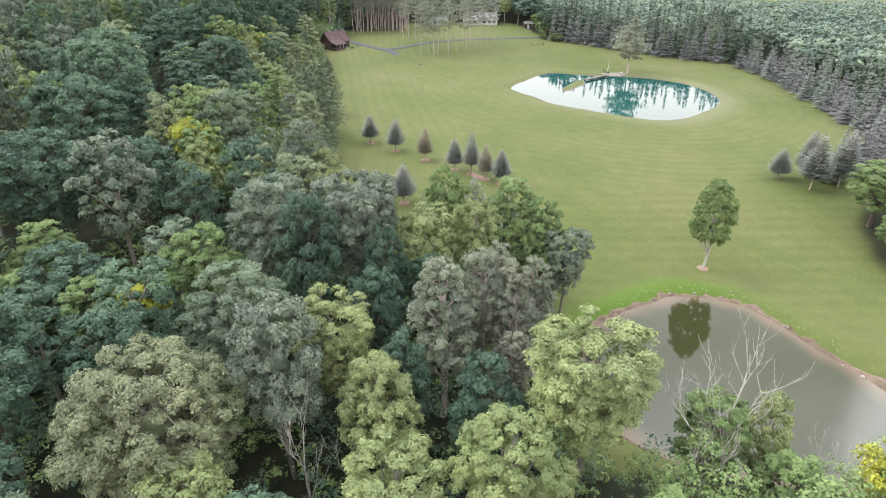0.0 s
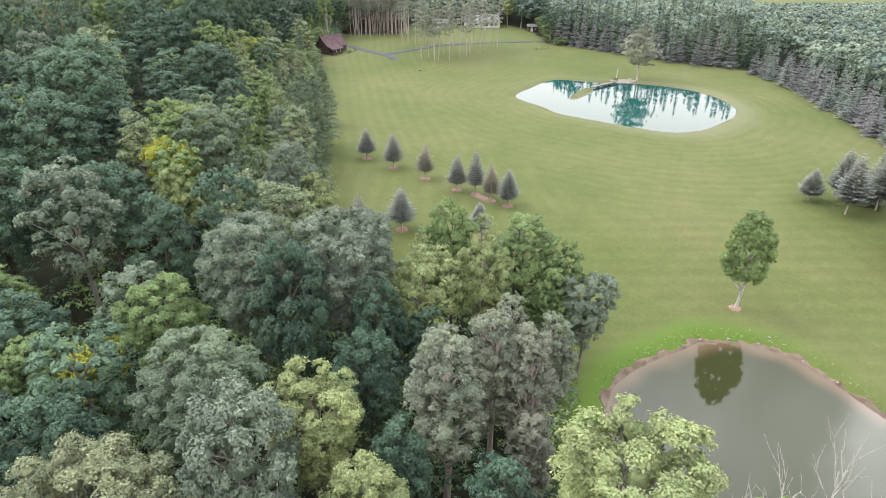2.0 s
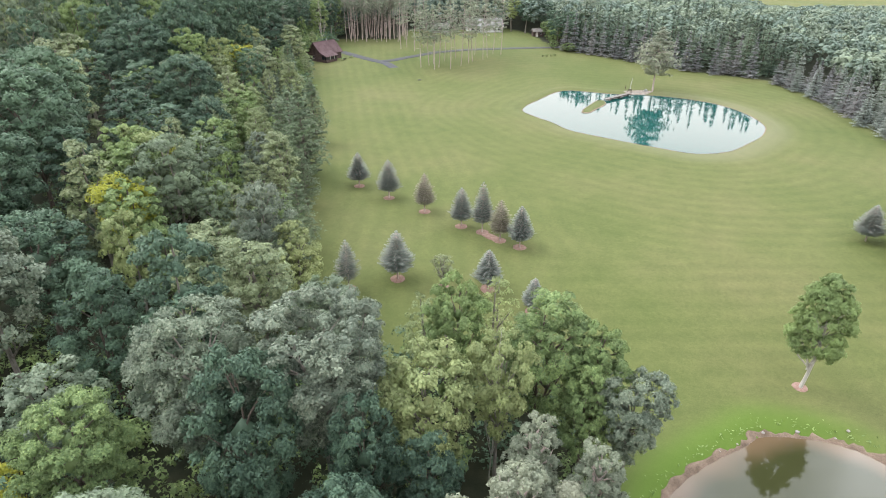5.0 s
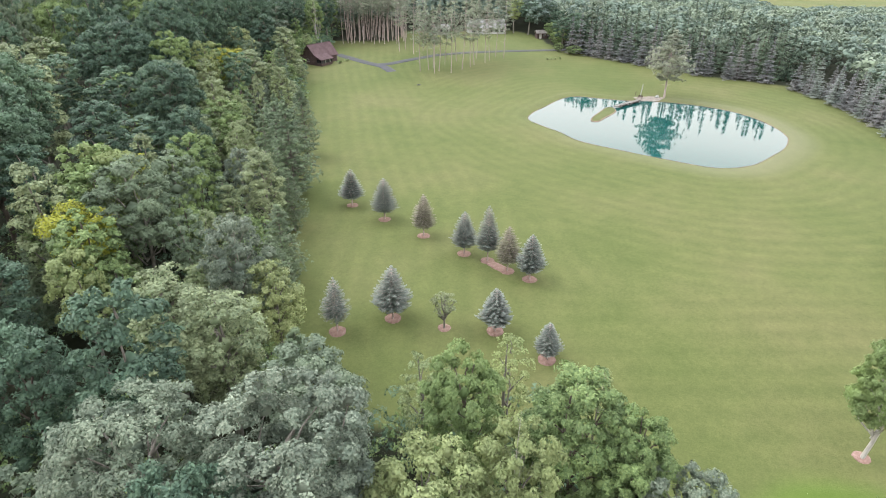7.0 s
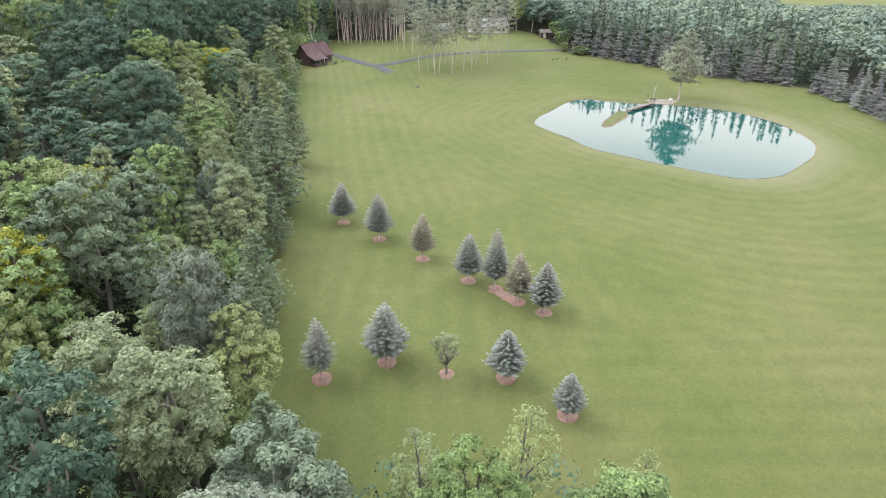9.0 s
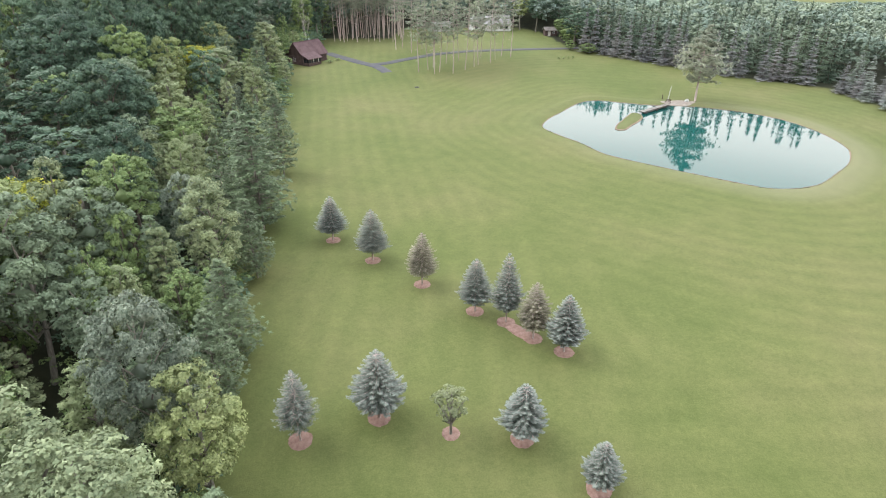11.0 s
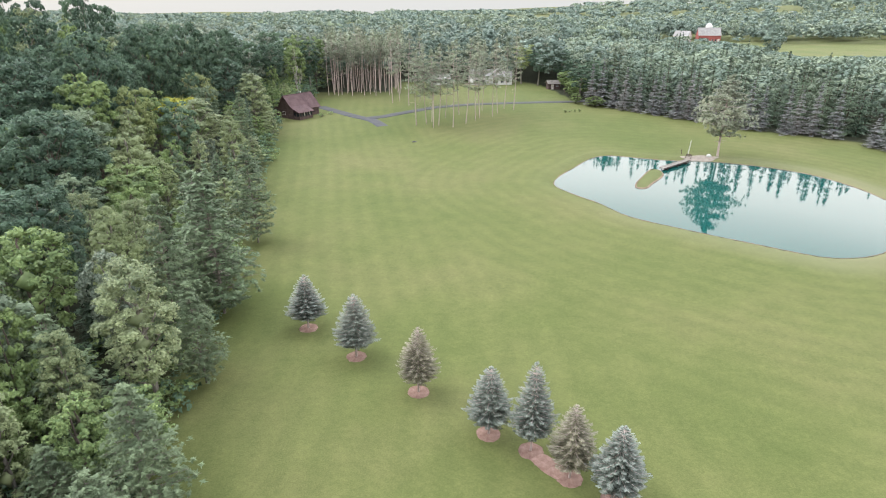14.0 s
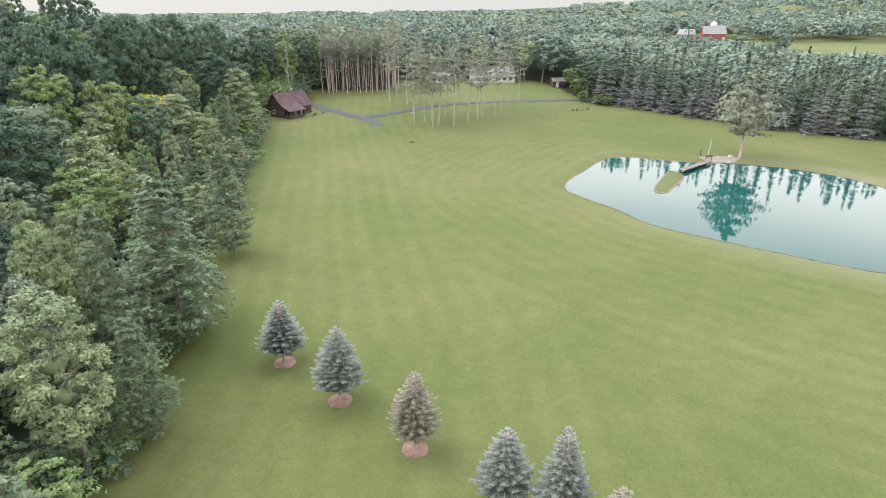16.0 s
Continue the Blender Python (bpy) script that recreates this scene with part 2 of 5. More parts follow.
def water_material(name, body, scale, shallows=None):
    m, n, l, b = shader(name, 0.04, 0.5)
    b.inputs["IOR"].default_value = 1.333
    b.inputs["Base Color"].default_value = (*body, 1)
    place = n.new("ShaderNodeTexCoord")
    g = noise_node(n, l, scale, 3, 0.5, place.outputs["Object"])
    if shallows:
        shoal = n.new("ShaderNodeAttribute")
        shoal.attribute_name = "shoal"
        l.new(mixed(n, l, "MIX", shoal.outputs["Fac"], body, shallows), b.inputs["Base Color"])
    bumped(n, l, b, g.outputs["Fac"], 0.08, 0.02)
    return m


MAT = {
    "ground": ground_material(),
    "dyed_water": water_material("teal_dyed_water", (0.004, 0.055, 0.050), 1.2),
    "brown_water": water_material("murky_olive_water", (0.030, 0.033, 0.013), 1.5, (0.105, 0.072, 0.042)),
    "earth": grained("bare_clay_bank", (0.085, 0.062, 0.045), (0.22, 0.165, 0.125), 0.8, 0.95, 0.1, 0.8, 0.1),
    "mulch": grained("red_brown_mulch", (0.175, 0.105, 0.085), (0.30, 0.205, 0.175), 2.0, 0.95, 0.1, 0.8, 0.06),
    "gravel": grained("pale_brown_gravel", (0.15, 0.13, 0.11), (0.30, 0.265, 0.235), 1.5, 0.95, 0.1, 0.8, 0.05),
    "asphalt": grained("worn_asphalt", (0.04, 0.04, 0.047), (0.07, 0.071, 0.08), 0.4, 0.85, 0.3, 0.3, 0.01),
    "stone": grained("grey_field_stone", (0.17, 0.155, 0.14), (0.36, 0.34, 0.31), 1.5, 0.85, 0.3, 0.5, 0.03),
    "roof": grained("weathered_maroon_shingle", (0.055, 0.034, 0.036), (0.105, 0.068, 0.07), 0.7, 0.85, 0.2, 0.4, 0.02),
    "log": grained("dark_stained_log_siding", (0.045, 0.03, 0.03), (0.11, 0.075, 0.068), 1.0, 0.75, 0.3, 0.4, 0.02),
    "trim": grained("pale_painted_trim", (0.5, 0.47, 0.43), (0.7, 0.68, 0.64), 1.0, 0.6, 0.3, 0.2, 0.01),
    "white": grained("white_painted_siding", (0.5, 0.5, 0.49), (0.66, 0.66, 0.65), 0.8, 0.6, 0.3, 0.2, 0.01),
    "grey_roof": grained("grey_asphalt_shingle", (0.19, 0.185, 0.18), (0.30, 0.295, 0.29), 0.6, 0.9, 0.2, 0.3, 0.02),
    "barn_red": grained("faded_red_barn_boards", (0.23, 0.065, 0.06), (0.33, 0.11, 0.10), 0.4, 0.8, 0.2, 0.3, 0.02),
    "plank": grained("weathered_grey_planks", (0.11, 0.10, 0.09), (0.235, 0.22, 0.20), 1.6, 0.85, 0.2, 0.5, 0.02),
    "steel": grained("pale_galvanised_metal", (0.5, 0.51, 0.52), (0.7, 0.71, 0.72), 2.0, 0.45, 0.5, 0.1, 0.01),
}
glass, gn, gl, gb = shader("dark_window_glass", 0.05, 0.5)
gb.inputs["Base Color"].default_value = (0.02, 0.025, 0.03, 1)
MAT["glass"] = glass


# ---- the lie of the land ----
def ease(a, b, v):
    t = np.clip((v - a) / (b - a), 0, 1)
    return t * t * (3 - 2 * t)


def loop(points, steps=10):
    """A smooth closed line through a few corner points."""
    p = np.array(points, float)
    out = []
    for i in range(len(p)):
        a, b, c, d = p[i - 1], p[i], p[(i + 1) % len(p)], p[(i + 2) % len(p)]
        for k in range(steps):
            t = k / steps
            out.append(0.5 * (2 * b + (c - a) * t + (2 * a - 5 * b + 4 * c - d) * t * t + (3 * b - a - 3 * c + d) * t ** 3))
    return np.array(out)


def signed(line, x, y):
    """Metres from a closed line, minus inside it."""
    x, y = np.asarray(x, float), np.asarray(y, float)
    if x.size < 400:
        a, e = line, np.roll(line, -1, 0) - line
        px, py = x.reshape(-1, 1) - a[:, 0], y.reshape(-1, 1) - a[:, 1]
        s = np.clip((px * e[:, 0] + py * e[:, 1]) / (np.sum(e * e, 1) + 1e-12), 0, 1)
        best = np.min(np.hypot(px - s * e[:, 0], py - s * e[:, 1]), 1)
        cross = ((a[:, 1] > y.reshape(-1, 1)) != (a[:, 1] + e[:, 1] > y.reshape(-1, 1))) & (px < e[:, 0] * py / (e[:, 1] + 1e-12))
        return np.where(np.sum(cross, 1) % 2 == 1, -best, best).reshape(x.shape)
    best, inside = np.full(x.shape, 1e9), np.zeros(x.shape, bool)
    for (ax, ay), (bx, by) in zip(line, np.roll(line, -1, 0)):
        dx, dy = bx - ax, by - ay
        s = np.clip(((x - ax) * dx + (y - ay) * dy) / (dx * dx + dy * dy + 1e-12), 0, 1)
        best = np.minimum(best, np.hypot(x - ax - s * dx, y - ay - s * dy))
        cross = (ay > y) != (by > y)
        inside ^= cross & (x < (bx - ax) * (y - ay) / (by - ay + 1e-12) + ax)
    return np.where(inside, -best, best)


POND = loop([(20.2, 177.6), (22.0, 183.5), (26.2, 190), (32, 198.6), (37, 201.4), (43, 199.2), (49.5, 196.8), (56, 196.2), (62, 194.2), (68.3, 190.5), (74, 184.5), (77, 175),
             (76.6, 164.5), (72.5, 156.5), (66.3, 150.0), (60, 144.6), (54.5, 142.8), (50, 143.6), (42.3, 149), (35.5, 154.2), (29.2, 159.8), (26.0, 166.6), (22.8, 171.6)])
POND_LEVEL = 2.1
POOL = loop([(14.5, 50), (17, 57.4), (19.4, 60.4), (23.8, 63.4), (27.6, 65.3), (29.6, 66.5), (32.5, 66.5), (36, 65.8), (39, 63.8), (41.3, 60), (43.2, 54.8), (46.2, 48),
             (47, 41), (42, 36.5), (33, 35), (22, 38), (16, 43)])
POOL_LEVEL = -0.7
ISLET = loop([(35.2, 176.2), (36.2, 175.4), (37.6, 176.2), (39.6, 179.2), (42.2, 182.6), (43.9, 186), (43.9, 188.8), (42.4, 189.4), (40.4, 186.4), (38.0, 182.4), (36.2, 179.2)], 5)


def wood_edge(y):
    """The x up to which the left wood reaches."""
    return np.interp(y, [-200, 35, 36, 50, 57, 62, 69, 73, 77, 81, 92, 108, 132, 160, 194, 236, 262, 300],
                     [600, 600, 13.5, 12, 13, 15, 15.5, 9, -9, -17.5, -20, -23, -26.5, -32, -37.5, -46, -48, -52])


def row_line(y):
    """The x of the spruce rows that bound the lawn on the right."""
    return np.interp(y, [60, 75, 84, 96, 110, 121, 136, 141, 161, 190, 212, 222, 234, 253, 264], [58, 60, 63, 72, 88, 93, 95, 96, 99, 102, 99, 82, 69, 51, 41])


def land(x, y):
    x, y = np.asarray(x, float), np.asarray(y, float)
    h = 2.4 * ease(68, 98, y) + 2.4 * ease(195, 270, y)
    h = h + 0.25 * np.sin(x * 0.045 + 1) * np.sin(y * 0.05) * ease(20, 60, y)
    h = h + 34 * ease(250, 900, x) * ease(450, 950, y) - ease(420, 2200, y) * (16 + 16 * ease(0, 900, -x + 200)) * ease(-900, 300, 900 - x)
    h = h + 9 * np.sin(x * 0.004 + 0.5) * np.sin(y * 0.0035) * ease(700, 1500, y)
    for line, level, d0 in ((POND, POND_LEVEL, 1.6), (POOL, POOL_LEVEL, 0.8)):
        lo, hi = line.min(0) - 4, line.max(0) + 4
        near = (x > lo[0]) & (x < hi[0]) & (y > lo[1]) & (y < hi[1])
        if near.any():
            d = np.full(x.shape, 99.0)
            d[near] = signed(line, x[near], y[near])
            bank = level + np.where(d < 0, np.maximum(d * 0.5, -1.5), d * (0.28 if d0 > 1 else 0.4))
            w = 1 - ease(0.3, 3.5 if d0 > 1 else 3.0, d)
            h = h * (1 - w) + bank * w
    near = (np.abs(x - 39.5) < 12) & (np.abs(y - 182) < 14)
    if near.any():
        d = signed(ISLET, x[near], y[near])
        h[near] = np.maximum(h[near], POND_LEVEL + np.clip(-d * 0.45, -2, 0.35))
    return h


def height(x, y):
    return float(land(np.array([x]), np.array([y]))[0])


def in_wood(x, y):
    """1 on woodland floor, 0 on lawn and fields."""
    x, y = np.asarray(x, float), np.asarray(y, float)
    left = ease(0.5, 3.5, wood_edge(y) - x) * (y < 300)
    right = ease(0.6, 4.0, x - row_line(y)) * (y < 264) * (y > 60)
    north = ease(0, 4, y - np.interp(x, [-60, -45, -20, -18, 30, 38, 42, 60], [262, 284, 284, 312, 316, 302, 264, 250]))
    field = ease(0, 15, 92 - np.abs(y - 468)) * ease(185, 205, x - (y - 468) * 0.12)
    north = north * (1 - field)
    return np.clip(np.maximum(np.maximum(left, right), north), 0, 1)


def steps(lo, a, b, hi, fine):
    """Grid lines, fine between a and b, ever wider outside."""
    out, v, s = list(np.arange(a, b, fine)), b, fine
    while v < hi:
        out.append(v)
        s *= 1.13
        v += s
    v, s = a - fine, fine
    while v > lo:
        out.insert(0, v)
        s *= 1.13
        v -= s
    return np.array(out)


def sheet(name, xs, ys, f, material):
    gx, gy = np.meshgrid(xs, ys)
    x, y = gx.ravel(), gy.ravel()
    me = bpy.data.meshes.new(name)
    w = len(xs)
    i = (np.arange(len(ys) - 1)[:, None] * w + np.arange(w - 1)[None, :]).ravel()
    quads = np.stack([i, i + 1, i + w + 1, i + w], 1)
    put_mesh(me, np.stack([x, y, f(x, y)], 1), quads)
    me.polygons.foreach_set("use_smooth", np.ones(len(quads), bool))
    me.materials.append(material)
    return new(name, me), x, y


def put_mesh(me, verts, faces):
    """Fill a mesh from arrays; all faces have the same number of corners."""
    k = faces.shape[1]
    me.vertices.add(len(verts))
    me.vertices.foreach_set("co", np.asarray(verts, np.float32).ravel())
    me.loops.add(faces.size)
    me.loops.foreach_set("vertex_index", np.asarray(faces, np.int32).ravel())
    me.polygons.add(len(faces))
    me.polygons.foreach_set("loop_start", np.arange(0, faces.size, k, dtype=np.int32))
    me.update(calc_edges=True)


ground, gxs, gys = sheet("ground", steps(-3500, -60, 115, 3500, 1.2), steps(-900, 25, 300, 4200, 1.2), land, MAT["ground"])
tagged(ground, "mown green lawn rising from pond to drive, leaf litter darkened as shade under the woods", "ground", kind="structure")


def attribute(me, name, values):
    a = me.attributes.new(name, "FLOAT", "POINT")
    a.data.foreach_set("value", np.asarray(values, np.float32))


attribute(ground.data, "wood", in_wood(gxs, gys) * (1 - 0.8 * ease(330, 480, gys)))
ring = np.full(gxs.shape, 0.0)
close = (gxs > -60) & (gxs < 115) & (gys > 25) & (gys < 300)
ring[close] = signed(POND, gxs[close], gys[close])
# the mower goes round from the outside in: bands follow the nearer of wood and pond
lanes = np.minimum(np.abs(ring), np.abs(gxs - wood_edge(gys)) * 1.02)
attribute(ground.data, "mow", np.where(gys < 97, np.where(gxs > 13 + (gys - 97) * 0.1, gys * 1.1, gxs), np.where((gxs < 12) & (gys < 128), gxs, lanes)))
side = np.where(close, np.clip(0.55 + (gxs - 45) / 60 - (gys - 170) / 90, 0.15, 1), 0)  # dry, thin grass on the flat shore
attribute(ground.data, "rim", (1 - ease(1.0, 8.5, np.where(ring > 0, ring, 0.0))) * 0.5 * side * (ring != 0))
shore = np.full(gxs.shape, 99.0)
shore[close] = signed(POOL, gxs[close], gys[close])
attribute(ground.data, "lush", (1 - ease(1.2, 5.2, shore)) * 0.75 * ease(46, 52, gys) * ease(-8, 8, 40 - gxs))

for name, line, level, mat, label in (("water_upper", POND, POND_LEVEL, "dyed_water", "still teal pond mirroring a white sky"),
                                      ("water_lower", POOL, POOL_LEVEL, "brown_water", "murky olive pond mirroring clouds and a maple")):
    lo, hi = line.min(0) - 1.5, line.max(0) + 1.5
    w, gx1, gy1 = sheet(name, np.linspace(lo[0], hi[0], 70), np.linspace(lo[1], hi[1], 70), lambda x, y: np.full(x.shape, level), MAT[mat])
    attribute(w.data, "shoal", ease(-2.6, 0.2, signed(line, gx1, gy1) + 0.5 * np.sin(gx1 * 0.9) * np.sin(gy1 * 0.7)))
    tagged(w, label, "pond", kind="structure")


# ---- building helpers ----
def part(name, bm, material, parent=None, label="", smooth=False):
    me = bpy.data.meshes.new(name)
    bm.to_mesh(me)
    bm.free()
    if smooth:
        me.polygons.foreach_set("use_smooth", np.ones(len(me.polygons), bool))
    me.materials.append(material)
    ob = new(name, me)
    ob.parent = parent
    if label:
        ob["label"] = label
    return ob


def box(sx, sy, sz, at=(0, 0, 0), rz=0.0, bevel=0.02, rx=0.0, ry=0.0):
    bm = bmesh.new()
    bmesh.ops.create_cube(bm, size=1, matrix=Matrix.Diagonal((sx, sy, sz, 1)))
    if bevel:
        bmesh.ops.bevel(bm, geom=bm.edges[:], offset=bevel, segments=1, affect="EDGES")
    bm.transform(pose(*at, rx, ry, rz))
    return bm


def joined(*bms):
    out = bmesh.new()
    for b in bms:
        me = bpy.data.meshes.new("tmp")
        b.to_mesh(me)
        b.free()
        out.from_mesh(me)
        bpy.data.meshes.remove(me)
    return out


def prism(outline, depth, axis_pose):
    """A flat outline in x and z, given a thickness along y."""
    bm = bmesh.new()
    a = [bm.verts.new((x, 0, z)) for x, z in outline]
    b = [bm.verts.new((x, depth, z)) for x, z in outline]
    bm.faces.new(a)
    bm.faces.new(list(reversed(b)))
    for i in range(len(a)):
        j = (i + 1) % len(a)
        bm.faces.new((a[j], a[i], b[i], b[j]))
    bmesh.ops.recalc_face_normals(bm, faces=bm.faces[:])
    bm.transform(axis_pose)
    return bm


def thing(name, at, rz=0.0, label="", category="", group=""):
    ob = new(name)
    ob.matrix_world = pose(*at, 0, 0, rz)
    return tagged(ob, label, category, group)


# ---- trees ----
def tube_arrays(paths, sides=5):
    """Tapered tubes along paths of (point, radius)."""
    V, Q, n0 = [], [], 0
    ang = np.arange(sides) * 2 * math.pi / sides
    for path in paths:
        pts = np.array([p for p, _ in path], float)
        rad = np.array([r for _, r in path], float)
        d = np.gradient(pts, axis=0)
        d /= np.linalg.norm(d, axis=1)[:, None] + 1e-9
        ref = np.where(np.abs(d[:, 2:3]) > 0.9, np.array([[1.0, 0, 0]]), np.array([[0, 0, 1.0]]))
        u = np.cross(d, ref)
        u /= np.linalg.norm(u, axis=1)[:, None] + 1e-9
        v = np.cross(d, u)
        ringv = pts[:, None] + rad[:, None, None] * (u[:, None] * np.cos(ang)[None, :, None] + v[:, None] * np.sin(ang)[None, :, None])
        V.append(ringv.reshape(-1, 3))
        for i in range(len(pts) - 1):
            k = n0 + i * sides
            for s in range(sides):
                Q.append((k + s, k + (s + 1) % sides, k + sides + (s + 1) % sides, k + sides + s))
        n0 += len(pts) * sides
    return np.concatenate(V), np.array(Q)


def spray_arrays(P, N, T, L, W, fold=0.25):
    """Folded leaf sprays: middle, normal, direction, length and width of each."""
    N = N / (np.linalg.norm(N, axis=1)[:, None] + 1e-9)
    T = T - N * np.sum(T * N, 1)[:, None]
    T = T / (np.linalg.norm(T, axis=1)[:, None] + 1e-9)
    B = np.cross(N, T)
    L, W = L[:, None], W[:, None]
    drop = -N * W * fold
    V = np.stack([P - T * L / 2, P + B * W / 2 + drop, P + T * L / 2, P - B * W / 2 + drop], 1).reshape(-1, 3)
    i = np.arange(len(P))[:, None] * 4
    return V, np.concatenate([i + np.array([[0, 1, 2]]), i + np.array([[0, 2, 3]])], 1).reshape(-1, 3)


def leaf_arrays(P, N, T, L, W):
    """Single pointed leaves: middle, normal, direction, length and width of each."""
    N = N / (np.linalg.norm(N, axis=1)[:, None] + 1e-9)
    T = T - N * np.sum(T * N, 1)[:, None]
    T = T / (np.linalg.norm(T, axis=1)[:, None] + 1e-9)
    B = np.cross(N, T) * W[:, None] / 2
    T = T * L[:, None] / 2
    return np.stack([P - T + B, P - T - B, P + T], 1).reshape(-1, 3), np.arange(len(P) * 3).reshape(-1, 3)


def core_blocks(rng, C, R, squash=(1.0, 1.0, 0.8)):
    """Solid eight-sided, uneven blocks in the middles of leafy lobes, added to stop light."""
    six = np.array([(1, 0, 0), (0, 1, 0), (-1, 0, 0), (0, -1, 0), (0, 0, 1), (0, 0, -1)], float)
    tri = np.array([(0, 1, 4), (1, 2, 4), (2, 3, 4), (3, 0, 4), (1, 0, 5), (2, 1, 5), (3, 2, 5), (0, 3, 5)])
    a = rng.uniform(0, 6.3, len(C))
    turn = np.stack([np.stack([np.cos(a), np.sin(a), 0 * a], 1), np.stack([-np.sin(a), np.cos(a), 0 * a], 1), np.tile([0, 0, 1.0], (len(a), 1))], 1)
    V = np.einsum("ij,kjl->kil", six, turn) * rng.uniform(0.85, 1.2, (len(C), 6, 1)) * R[:, None, None] * np.array(squash) + C[:, None]
    return V.reshape(-1, 3), (tri[None] + np.arange(len(C))[:, None, None] * 6).reshape(-1, 3)


def stacked(*pairs):
    V, Fc, n0 = [], [], 0
    for v, f in pairs:
        V.append(v)
        Fc.append(f + n0)
        n0 += len(v)
    return np.concatenate(V), np.concatenate(Fc)


def mesh_of(name, V, Fc, material, smooth=False):
    me = bpy.data.meshes.new(name)
    put_mesh(me, V, Fc)
    if smooth:
        me.polygons.foreach_set("use_smooth", np.ones(len(Fc), bool))
    me.materials.append(material)
    return me


def unit(rng, n):
    v = rng.normal(size=(n, 3))
    return v / np.linalg.norm(v, axis=1)[:, None]


def crown_arrays(rng, r, low, high, lobes, leaves, size, shape="round", lobe=0.3, wild=0.6):
    """A crown of separate leafy lobes between two heights; each lobe is a cap of leaf sprays."""
    mid, half = (low + high) / 2, (high - low) / 2
    C, R = [], []
    for k in range(lobes):
        best, far = None, -1
        for _ in range(7):  # spread the lobes: of some random spots take the one farthest from the others
            z = rng.uniform(-0.9, 0.9) if k else 0.82
            if shape == "round":
                wide = math.sqrt(max(0.06, 1 - z * z)) * (1.0 if z > -0.2 else 0.92)
            elif shape == "tall":
                wide = math.sqrt(max(0.05, 1 - (z * 0.97) ** 2)) * (0.86 - 0.3 * z)
            else:  # vase: widest near the top
                wide = math.sqrt(max(0.08, 1 - ((z - 0.25) / 1.1) ** 2)) * (0.85 + 0.2 * z)
            a = rng.uniform(0, 2 * math.pi)
            rr = r * wide * rng.uniform(0.5, 0.82) * (1 if k else 0.2)
            p = np.array([rr * math.cos(a), rr * math.sin(a), mid + z * half * 0.85])
            d = min((np.linalg.norm(p - q) for q in C), default=9)
            if d > far:
                best, far = p, d
        C.append(best)
        R.append(rng.uniform(0.6, 1.3) * lobe * r)
    C, R = np.array(C), np.array(R)
    pick = rng.choice(lobes, size=int(leaves * 1.7), p=R ** 2 / np.sum(R ** 2))
    out = C - np.array([0, 0, low + half * 0.35])
    out /= np.linalg.norm(out, axis=1)[:, None] + 1e-9
    tufts = 13  # each lobe is itself a cluster of small tufts
    D = unit(rng, lobes * tufts).reshape(lobes, tufts, 3) + out[:, None] * 0.6 + np.array([0, 0, 0.35])
    D /= np.linalg.norm(D, axis=2)[:, :, None]
    bulk = rng.uniform(0.8, 1.2, (lobes, tufts))
    flat = np.array([1.08, 1.08, 0.85])
    tuft = rng.integers(tufts, size=len(pick))
    D2 = D[pick, tuft]
    d = unit(rng, len(pick)) + D2 * 0.75 + np.array([0, 0, 0.3])
    d /= np.linalg.norm(d, axis=1)[:, None]
    deep_in = 0.85 + 0.22 * rng.normal(size=(len(pick), 1)) + 0.3 * np.minimum(1.6, rng.exponential(0.7, (len(pick), 1)) ** 2)  # some shoots stand out
    P = C[pick] + (D2 * 0.7 * bulk[pick, tuft][:, None] + d * 0.34 * deep_in) * R[pick][:, None] * flat
    gap = np.full(len(P), 9.0)
    for k in range(lobes):  # how near each leaf lies to the middle of another lobe
        gap = np.where(pick == k, gap, np.minimum(gap, np.linalg.norm((P - C[k]) / flat, axis=1) / R[k]))
    keep = np.nonzero(gap > 0.7)[0][:leaves]
    P, d, D2 = P[keep], d[keep], D2[keep]
    N = d * 0.8 + D2 * 0.25 + wild * unit(rng, len(P)) + np.array([0, 0, 0.25])
    T = unit(rng, len(P)) + np.array([0, 0, -0.15])
    L = size * rng.uniform(0.6, 1.4, len(P))
    return (P, N, T, L, L * rng.uniform(0.55, 0.9, len(P))), C, R


def core_of(rng, C, R, r, low, high):
    """The added opaque inside of a crown: blocks in its lobes and its own middle."""
    mid = np.array([[0, 0, low + (high - low) * q] for q in (0.3, 0.5, 0.68)])
    return stacked(core_blocks(rng, C, R * 0.5), core_blocks(rng, mid, np.array([0.2, 0.25, 0.14]) * r, (1, 1, 0.32 * (high - low) / r)))


def limb(rng, a, b, r0, r1, bend=0.12, n=5):
    a, b = np.array(a, float), np.array(b, float)
    ln = np.linalg.norm(b - a)
    off = rng.normal(size=3) * ln * bend
    return [(a + (b - a) * t + off * math.sin(math.pi * t), r0 + (r1 - r0) * t) for t in np.linspace(0, 1, n)]


def tree(name, wood, bark, crown, leaf, core=None, fine=False):
    """A tree of two parts, at the origin until it is copied to its place. fine: single leaves in place of folded sprays."""
    root = new(name)
    tv, tq = tube_arrays(wood)
    t = new("trunk", mesh_of("trunk", tv, tq, bark, True))
    t.parent = root
    if crown is not None:
        shell = leaf_arrays(*crown[:5]) if fine else spray_arrays(*crown[:5])
        c = new("crown", mesh_of("crown", *(shell if core is None else stacked(shell, core)), leaf))
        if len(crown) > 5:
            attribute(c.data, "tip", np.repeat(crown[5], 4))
        c.parent = root
    return root


